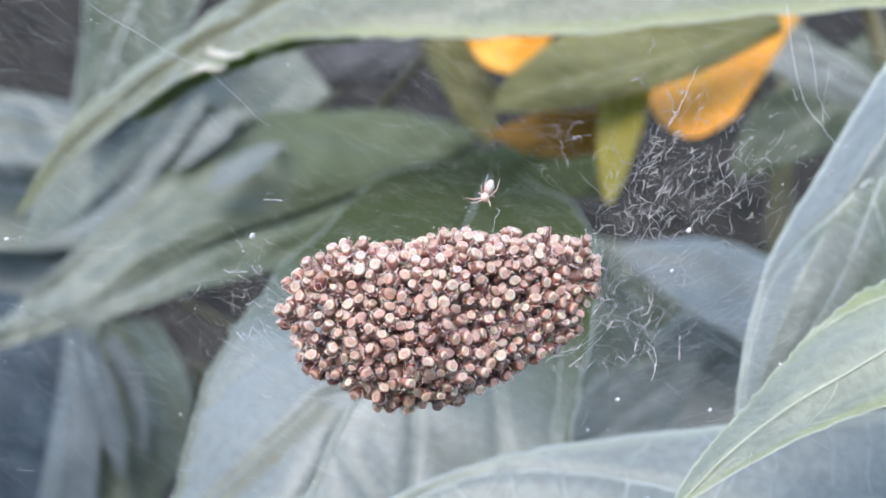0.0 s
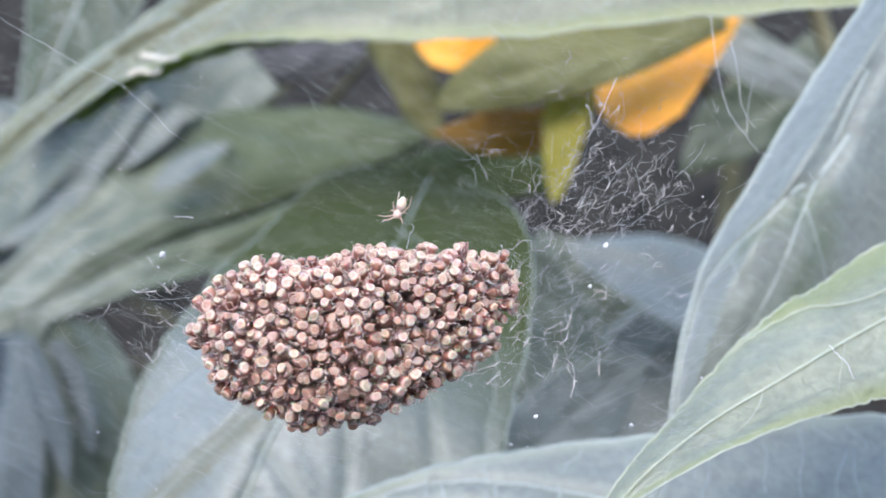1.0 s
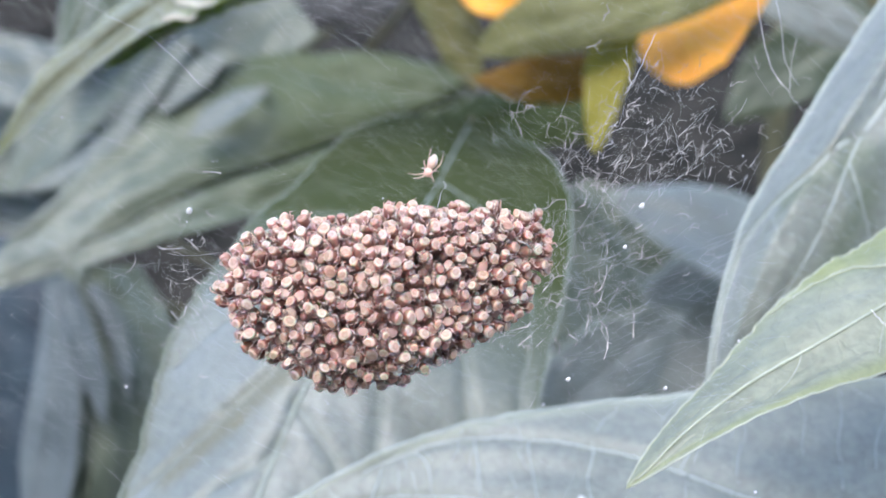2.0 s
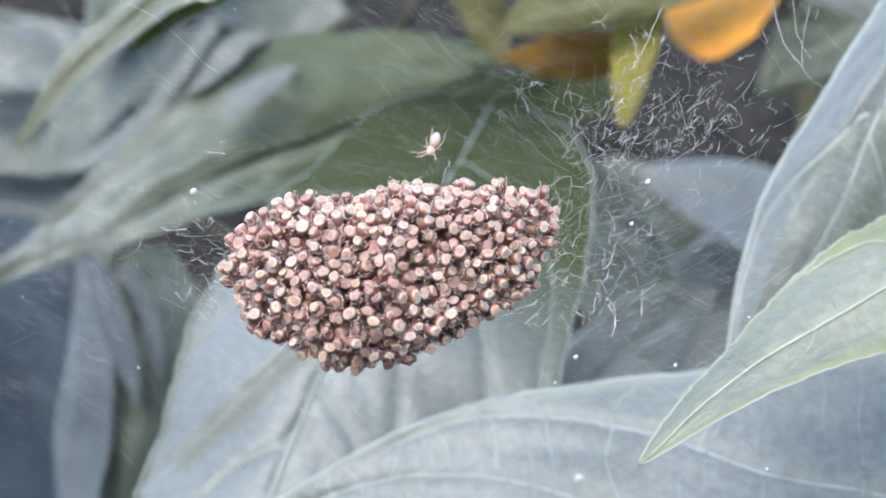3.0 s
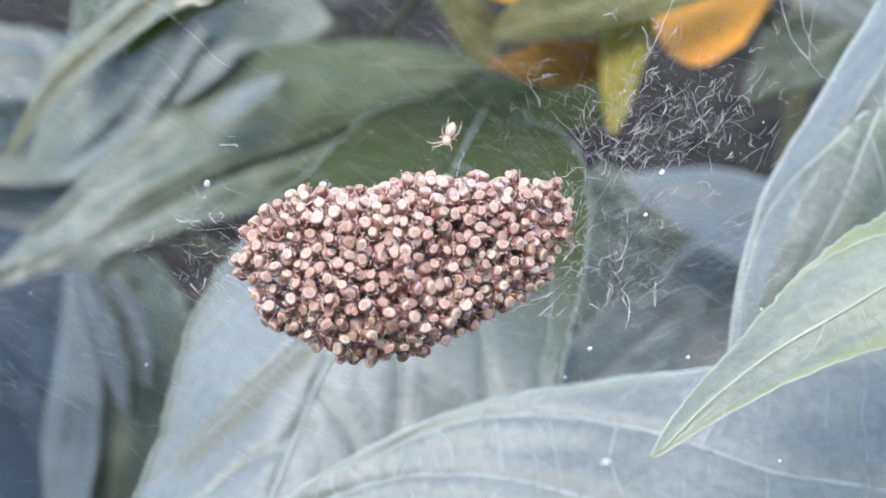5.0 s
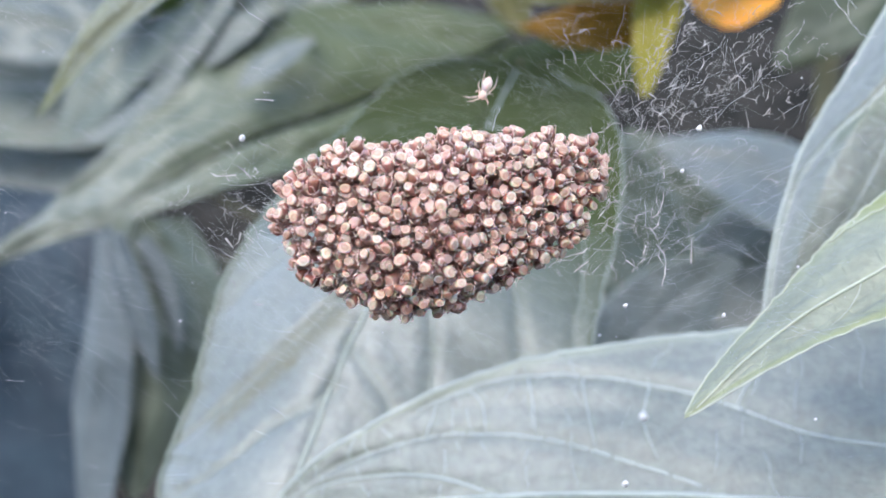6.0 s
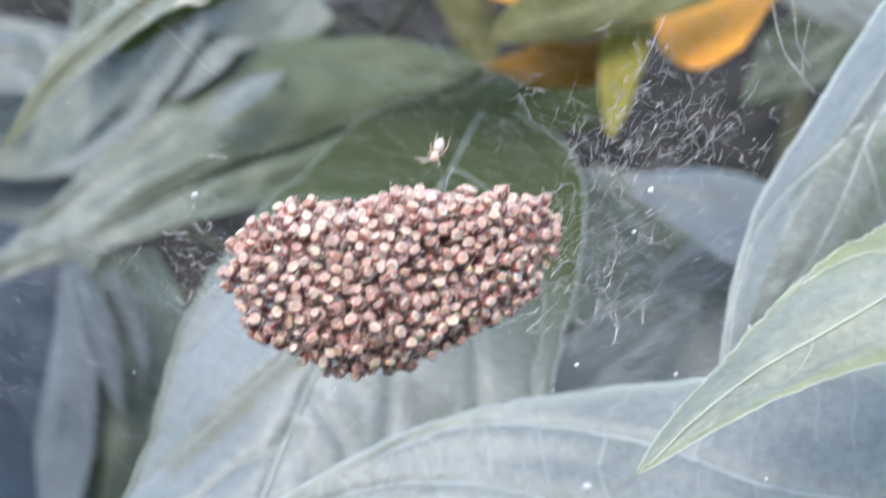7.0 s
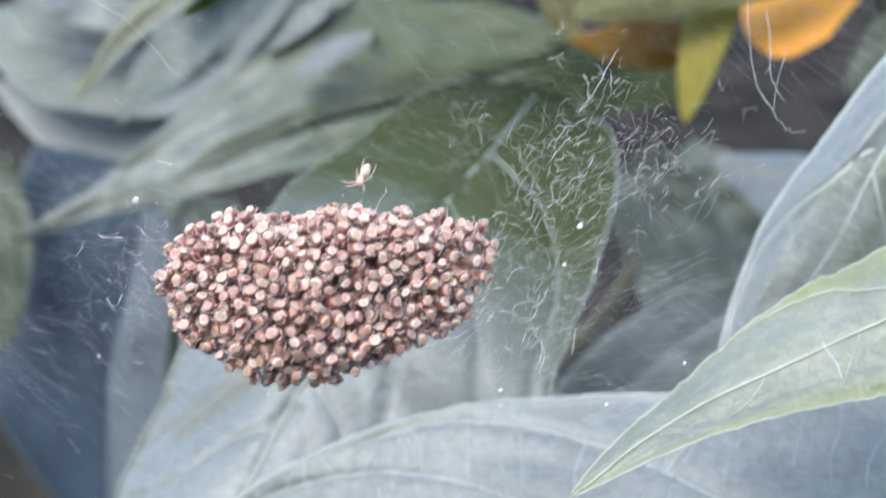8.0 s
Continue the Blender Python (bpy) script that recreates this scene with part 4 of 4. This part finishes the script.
def clump_point(w, q, depth=1.0):
    """On the clump: w round its outline, q from 0 at the front through 1 at the rim to 2 at the back."""
    r = math.sin(q * math.pi / 2) * reach(w) * depth
    x, z = r * math.cos(w), r * math.sin(w)
    y = -math.cos(q * math.pi / 2) * 0.52 * depth * (1 - 0.15 * math.cos(2 * w))
    return Vector((x + CENTRE[0], y + CENTRE[1] + 0.2 * x, z + CENTRE[2]))


CENTRE = (-0.16, 0.3, -0.09)


def scatter(rng, count, gap, depth, lowest, highest, loose=0.0):
    """Spots on the clump with at least gap between them (looser by the share loose low in its middle), with the way outwards."""
    spots = []
    for _ in range(count):
        w = rng.uniform(0, 2 * math.pi)
        q = math.acos(1 - rng.uniform(1 - math.cos(lowest * math.pi / 2), 1 - math.cos(highest * math.pi / 2))) / (math.pi / 2)
        p = clump_point(w, q, depth)
        far = Vector(((p.x - CENTRE[0]) / 0.75, 0, (p.z - CENTRE[2] + 0.12) / 0.36)).length
        room = gap * (1 + loose * math.exp(-far * far))
        if all((p - o).length > room for o, _ in spots):
            a = clump_point(w + 0.05, q, depth) - clump_point(w - 0.05, q, depth)
            b = clump_point(w, q + 0.04, depth) - clump_point(w, q - 0.04, depth)
            n = b.cross(a).normalized()
            if n.dot(p - Vector(CENTRE)) < 0:
                n = -n
            spots.append((p, n))
    return spots


def facing(p, n, rng, size):
    """A pose with +z along n, turned at random about it, in the world."""
    lean = Vector((rng.uniform(-1, 1), rng.uniform(-1, 1), rng.uniform(-1, 1))) * 0.5
    q = (PLANT.to_3x3() @ (n * 0.75 + lean + Vector((0, -0.8, 0.3)))).to_track_quat("Z", "Y").to_matrix().to_4x4()
    return Matrix.Translation(at(p)) @ q @ pose(0, 0, 0, 0, 0, rng.uniform(0, 360)) @ Matrix.Scale(size, 4)


def clump():
    rng = random.Random(21)
    kinds = [spiderling("newly hatched pinkish-cream spiderling packed in a clump", "spiderlings in the clump", rng) for _ in range(16)]
    spots = [(p + n * rng.uniform(-0.05, 0.04), n) for p, n in scatter(rng, 20000, 0.0855, 0.95, 0.0, 1.02, 0.2)[:310]]
    for i, (p, n) in enumerate(spots):
        m = facing(p, n, rng, rng.uniform(0.76, 1.02))
        if i < len(kinds):
            kinds[i].matrix_world = m
        else:
            copy_thing(rng.choice(kinds), m)
    # The hidden inner and rear layers.
    pieces = []
    small = ball(0.42 * MM, 0.40 * MM, 0.52 * MM, 8, 5), ball(0.32 * MM, 0.30 * MM, 0.36 * MM, 7, 5, -0.75 * MM)
    legs = [leg_shape(rng, 0.5) for _ in range(8)]
    heads = []
    outer, ends = [], []
    for p, n in scatter(rng, 5000, 0.098, 0.82, 0.0, 1.08):
        m = facing(p, n, rng, rng.uniform(0.8, 1.0))
        outer.append(([m @ v for v in SHAPES[0][0]], SHAPES[0][1]))
        ends += [1.0 if v.z > 0.37 * MM else 0.0 for v in SHAPES[0][0]]
        for k in range(8):
            lm = m @ pose(0, 0, 0, 0, 0, 45 * k)
            v, f = rng.choice(legs)
            outer.append(([lm @ x for x in v], f))
            ends += [0.0] * len(v)
    for layer in (scatter(rng, 2500, 0.10, 0.70, 0.0, 2.0), scatter(rng, 2000, 0.10, 0.56, 0.0, 2.0), scatter(rng, 2500, 0.1, 0.92, 1.1, 2.0)):
        for p, n in layer:
            m = facing(p, n, rng, rng.uniform(0.8, 1.05))
            pieces.append(([m @ v for v in small[0][0]], small[0][1]))
            heads.append(([m @ v for v in small[1][0]], small[1][1]))
            for k in range(8):
                lm = m @ pose(0, 0, 0, 0, 0, 45 * k)
                v, f = rng.choice(legs)
                heads.append(([lm @ x for x in v], f))
    rest = mesh_object("spiderling_mass", *join(heads), HEAD, None)
    tagged(rest, "tangle of pinkish-brown spiderling bodies and legs inside the clump", "spiders", kind="stuff")
    mesh_object("abdomens", *join(pieces), HEAD, rest)
    bodies = mesh_object("outer_bodies", *join(outer), BODY, rest)
    bodies.data.attributes.new("cap", "FLOAT", "POINT").data.foreach_set("value", ends)


clump()

# ---- the spiderling that hangs alone above the clump ----
def lone_spiderling():
    thing = empty("spiderling", "single pale spiderling hanging in the web above the clump", "spider", place=PLANT @ Matrix.Translation(Vector((0.14, -0.42, 0.75)) * CM))
    body = new("abdomen", kept("abdomen", ball(0.33 * MM, 0.31 * MM, 0.52 * MM, 14, 9), ABDOMEN_PALE))
    body.parent, body.matrix_local = thing, pose(0.28 * MM, -0.1 * MM, 0.72 * MM, 0, 16, 0)
    head = new("head", kept("head", ball(0.30 * MM, 0.28 * MM, 0.36 * MM, 12, 8), LEG_PALE))
    head.parent, head.matrix_local = thing, pose(0, 0, 0, 0, 14, 0)
    ways = [((-0.1, 0, 0.3), (-0.05, 0, 1.0), (0.14, -0.1, 1.9)), ((-0.25, 0, 0.25), (-0.4, -0.2, 0.8), (-0.3, -0.5, 1.0)), ((0.4, 0, 0.1), (0.93, -0.1, 0.6), (1.16, 0, 1.5)),
            ((-0.25, 0, -0.1), (-1.0, -0.1, -0.28), (-1.65, 0, -0.15)), ((-0.2, 0, -0.25), (-0.8, 0.1, -0.52), (-1.25, 0.1, -0.55)), ((0.2, 0, -0.25), (0.4, -0.3, -0.6), (0.42, -0.5, -0.9)),
            ((0.25, 0.1, 0.0), (0.6, 0.6, 0.2), (0.8, 1.0, 0.1)), ((-0.2, 0.1, 0.1), (-0.5, 0.6, 0.4), (-0.6, 1.1, 0.3))]
    for way in ways:
        p = [Vector(q) * 0.85 * MM for q in way]
        line = [p[0], p[0].lerp(p[1], 0.55), p[1], p[1].lerp(p[2], 0.5), p[2]]
        mesh_object("leg", *tube(line, [r * MM for r in (0.045, 0.048, 0.038, 0.028, 0.015)], 6), LEG_PALE, thing)


lone_spiderling()


# ---- web ----
def strand(rng, start, way, length, size, curl, steps):
    """A kinked thread: a walk of short steps that keeps to its way more or less."""
    p, d, line = Vector(start), Vector(way).normalized(), []
    for _ in range(steps + 1):
        line.append(at(p))
        d = (d + Vector((rng.gauss(0, 1), rng.gauss(0, 1), rng.gauss(0, 1))) * curl).normalized()
        p = p + d * (length / steps)
    return tube(line, [size * CM] * (steps + 1), 3)


def spread(rng, centre, size):
    return [c + s * rng.gauss(0, 1) for c, s in zip(centre, size)]


def husk(rng, p, way, size):
    """A shed skin: a stem with a knee or two and a few forked twigs, thicker at the joints."""
    d = (way.normalized() + Vector((rng.gauss(0, 0.45), rng.gauss(0, 0.3), rng.gauss(0, 0.45)))).normalized()
    stout = (0.0008 + 0.0022 * rng.random() ** 1.5) * size
    stem = [p]
    for _ in range(rng.randint(2, 3)):
        stem.append(stem[-1] + d * rng.uniform(0.025, 0.07) * size)
        d = (d + Vector((rng.gauss(0, 1), rng.gauss(0, 0.5), rng.gauss(0, 1))) * 0.6).normalized()
    made = [tube([at(q) for q in stem], [stout * CM * rng.choice((0.6, 0.8, 1.0, 1.9)) for _ in stem], 4)]
    for _ in range(rng.randint(0, 3)):
        root = rng.choice(stem)
        v = (d + Vector((rng.gauss(0, 0.9), rng.gauss(0, 0.4), rng.gauss(0, 0.9)))).normalized()
        elbow = root + v * rng.uniform(0.02, 0.05) * size
        tip = elbow + (v + Vector((rng.gauss(0, 0.7), 0, rng.gauss(0, 0.7)))).normalized() * rng.uniform(0.01, 0.04) * size
        made.append(tube([at(q) for q in (root, elbow, tip)], [stout * CM * f for f in (0.8, 0.65, 0.3)], 4))
    return made


def web():
    rng = random.Random(5)
    # Shed skins: forked, kinked husks, thick in a few patches beside the clump.
    patches = [((2.02, 0.8, 1.12), (0.30, 0.45, 0.27), 115, (0.5, 0.2, 1), 0.8), ((1.12, 0.6, 1.12), (0.28, 0.4, 0.34), 28, (0.4, 0.2, 1), 1.1),
               ((1.33, 0.35, 0.28), (0.13, 0.3, 0.34), 36, (0.4, 0.1, 1), 1.1), ((1.75, 0.7, 0.25), (0.30, 0.5, 0.20), 26, (0.6, 0.2, 0.7), 1.1),
               ((2.65, 1.0, 1.15), (0.28, 0.5, 0.30), 24, (0.7, 0.2, 0.7), 1.0), ((1.60, 0.6, 0.80), (0.28, 0.4, 0.16), 36, (0.5, 0.1, 0.8), 1.3),
               ((-1.62, 0.4, -0.05), (0.13, 0.3, 0.26), 40, (1.2, 0.1, -0.5), 1.2), ((0.80, 0.1, -0.43), (0.12, 0.15, 0.08), 10, (0.6, 0, 0.6), 1.1),
               ((1.40, 0.5, -0.35), (0.14, 0.3, 0.22), 18, (0.4, 0.1, 1), 1.15), ((1.02, 0.2, 0.05), (0.06, 0.15, 0.30), 22, (0.6, 0, 0.8), 1.1)]
    skins, silk = [], []
    for centre, size, count, way, stout in patches:
        for _ in range(count):
            skins += husk(rng, Vector(spread(rng, centre, size)), Vector(way), rng.uniform(0.6, 1.15) * stout)
            if rng.random() < 0.2:
                silk.append(strand(rng, spread(rng, centre, size), Vector(way) + Vector((rng.gauss(0, 0.4), 0, rng.gauss(0, 0.4))), rng.uniform(0.1, 0.4), rng.uniform(0.0004, 0.0009), 0.12, 6))
    # The band of husks that climbs from the clump's point to the flower.
    for _ in range(55):
        f = rng.random()
        p = Vector((1.0 + 0.85 * f, 0.2 + 0.6 * f, 0.30 + 1.6 * f)) + Vector((rng.gauss(0, 0.07), rng.gauss(0, 0.1), rng.gauss(0, 0.06)))
        skins += husk(rng, p, Vector((0.55, 0.1, 1)), rng.uniform(0.6, 1.25))
    tagged(mesh_object("shed_skins", *join(skins), HUSK, smooth=False), "pale curled shed skins caught in the silk", "shed skins", kind="stuff")
    # Long fine threads across the whole web.
    for _ in range(50):
        left = rng.random() < 0.6
        a = Vector((rng.uniform(-4.0, -0.8) if left else rng.uniform(0.2, 3.6), rng.uniform(-0.4, 2.2), rng.uniform(-2.2, 2.8)))
        w = Vector((1, rng.gauss(0, 0.1), rng.gauss(-0.55, 0.18))) if left else Vector((0.5 + rng.gauss(0, 0.3), 0, rng.gauss(0.8, 0.4)))
        silk.append(strand(rng, a, w, rng.uniform(0.06, 0.35), rng.uniform(0.0002, 0.0005), 0.08, 7))
    for _ in range(150):
        a = Vector((rng.uniform(-4.2, -1.3), rng.uniform(0, 1.6), rng.uniform(-2.3, 0.2)))
        silk.append(strand(rng, a, (1, 0.1, rng.gauss(-0.25, 0.25)), rng.uniform(0.03, 0.2), 0.00015 + 0.0008 * rng.random() ** 3, 0.12, 6))
    for _ in range(3):
        a = Vector((rng.gauss(1.5, 0.5), rng.uniform(0, 1.5), rng.gauss(0.9, 0.7)))
        silk.append(strand(rng, a, (0.45 + rng.gauss(0, 0.2), 0.1, 1), rng.uniform(0.4, 1.2), rng.uniform(0.0004, 0.0007), 0.1, 10))
    # The finest silk: hair-thin threads that fan out beside and below the clump, and a loose mist.
    for _ in range(230):
        p = Vector((rng.uniform(1.2, 2.5), rng.uniform(0.3, 2.0), rng.uniform(-0.9, 0.45)))
        w = Vector((1, rng.gauss(0, 0.1), rng.choice((0.45, 0.45, -0.5)) + rng.gauss(0, 0.2)))
        silk.append(strand(rng, p, w, rng.uniform(0.15, 0.6), rng.uniform(0.0002, 0.0005), 0.03, 5))
    for centre, size, count in (((1.5, 1.2, 0.25), (0.34, 0.6, 0.42), 60), ((-2.0, 1.0, -0.1), (0.35, 0.6, 0.3), 90), ((0.8, 0.8, 1.2), (0.6, 0.5, 0.35), 40)):
        for _ in range(count):
            w = Vector((rng.gauss(0.3, 0.6), rng.gauss(0, 0.2), rng.gauss(0.4, 0.6)))
            silk.append(strand(rng, spread(rng, centre, size), w, rng.uniform(0.06, 0.3), rng.uniform(0.00015, 0.00035), 0.08, 6))
    # The thin sheet of silk that veils the leaves behind: long straight hairs, mostly falling to the right.
    for _ in range(3200):
        p = Vector((rng.uniform(-4.6, 3.8), rng.uniform(0.9, 3.2), rng.uniform(-1.2, 3.0)))
        if p.x > 1.5 + 0.5 * p.z and p.z < 0.8 or p.x > 2.0 and p.z < 2.2:
            continue
        w = Vector((1, rng.gauss(0, 0.15), rng.gauss(-0.5, 0.5)))
        silk.append(strand(rng, p, w, rng.uniform(0.2, 0.9), rng.uniform(0.0001, 0.00024), 0.05, 4))
    # Specks of dust and droplets caught on the threads.
    for _ in range(120):
        p = at((rng.uniform(-3.8, 3.0), rng.uniform(0.0, 1.6), rng.gauss(0.2, 0.9)))
        v, f = ball(1, 1, 1.3, 6, 4)
        r = (0.0018 + 0.0045 * rng.random() ** 3) * CM
        silk.append(([p + q * r for q in v], f))
    # Stout threads by the flower and on the front leaf, and the drop-lines of the clump.
    for line, size in [([(2.77, 2.00, 2.80), (2.83, 2.00, 2.34), (2.94, 2.00, 1.94), (3.10, 2.00, 1.72)], 0.0022), ([(3.15, 2.00, 2.24), (3.10, 2.00, 1.95), (3.10, 2.00, 1.70)], 0.0016), ([(3.11, 2.00, 1.70), (3.27, 2.10, 1.58), (3.40, 2.30, 1.63)], 0.0016), ([(3.56, 1.00, -0.06), (3.66, 0.90, -0.19), (3.73, 0.90, -0.32)], 0.003), ([(2.95, 2.00, 2.55), (3.01, 2.00, 2.30), (3.05, 2.00, 2.00), (3.21, 2.20, 1.82)], 0.002), ([(0.21, -0.10, 0.55), (0.23, -0.00, 0.64), (0.26, 0.05, 0.69), (0.24, 0.10, 0.74)], 0.0012), ([(-3.32, 1.00, 2.52), (-2.67, 1.00, 2.15), (-2.07, 1.00, 1.83), (-1.56, 1.00, 1.42)], 0.0010), ([(1.80, 0.60, 1.98), (1.68, 0.60, 1.67), (1.58, 0.60, 1.49)], 0.002)]:
        pts = [Vector(p) for p in line]
        silk.append(tube([at(spline(pts, i / 12) + Vector((0, 0, 0.012 * rng.gauss(0, 1)))) for i in range(13)], [size * CM] * 13, 4))
    web_thing = tagged(mesh_object("silk_web", *join(silk), SILK), "fine white silk threads of a nursery web", "web", kind="stuff")
    for (x, y, z), r in [((-1.55, -0.03, 0.45), 0.022), ((1.67, 0.09, 0.61), 0.018), ((1.09, -2.40, -1.24), 0.022), ((2.71, 1.00, -1.49), 0.013), ((1.16, -0.50, -1.84), 0.022), ((2.00, 1.00, -0.72), 0.014), ((1.58, 0.30, 0.32), 0.014), ((2.55, 1.00, -0.34), 0.012), ((-2.33, 2.00, -0.91), 0.012), ((-3.35, -0.03, 0.37), 0.014), ((1.13, 2.00, -0.93), 0.012), ((1.21, 0.45, -0.66), 0.015)]:
        v, f = ball(r * CM, r * CM, r * 1.25 * CM, 10, 7)
        m = PLANT @ Matrix.Translation(Vector((x, y, z)) * CM) @ pose(0, 0, 0, rng.uniform(0, 90), rng.uniform(0, 90), 0)
        tagged(mesh_object("silk_knot", [m @ (q * (1 + 0.4 * noise.noise(q * 4000))) for q in v], f, SILK), "small white silk knot hanging in the web", "silk knot", "silk knots")


web()

# ---- stems ----
stalk("stem", [ground_below((10.5, 7, 0)), (10.5, 7, -6), (10.3, 7, 4), (10, 8, 14)], 0.55, 0.4, STEM, near_plant, "stout green-brown stem")
for base, inner in (((5.41, 2.6, 0.74), (10.4, 7, 0)), ((6.27, 3.5, -2.62), (10.4, 7, -4)), ((5.92, 6.0, 4.3), (10.3, 7.2, 6)), ((7.95, 9, 6.63), (10.1, 7.8, 9))):
    mid = Vector(base).lerp(Vector(inner), 0.5) + Vector((0, 0, 0.4))
    stalk("petiole", [base, mid, inner], 0.1, 0.14, STEM, near_plant)
stalk("stem", [ground_below((0.0, 18.8, -6)), (0.35, 18.8, -3.4), (0.77, 18.8, -2.18), (1.35, 18.8, -1.42), (1.9, 18.8, -0.68), (2.4, 18.8, 0.3)], 0.22, 0.13, STEM, near_plant, "olive-brown side stem")
stalk("petiole", [(0.59, 12.80, 2.74), (0.37, 18.00, 2.35), (-0.57, 23.00, 0.88), (-0.79, 24.00, -1.30), ground_below((0.4, 26, -6))], 0.05, 0.12, STEM, near_plant)
stalk("stem", [ground_below((-4, 33, 0)), (-4, 33, -5), (-4, 32, 4), (-4, 31, 10)], 0.5, 0.3, STEM, far_plant, "shaded green stem")
stalk("stem", [ground_below((9, 33, 0)), (9, 33, -5), (9, 32.5, 4), (9.2, 32, 10)], 0.5, 0.3, STEM, far_plant, "shaded green stem")
stalk("stem", [ground_below((9, 22, 0)), (9, 22, 0), (8.5, 21, 7), (6.6, 19.6, 7.6), (6.2, 19.2, 6.8)], 0.3, 0.12, STEM, flower, "bent green flower stalk")


def motions():
    """Nothing in the place moves on its own; the camera's own path is keyed at the top."""


motions()
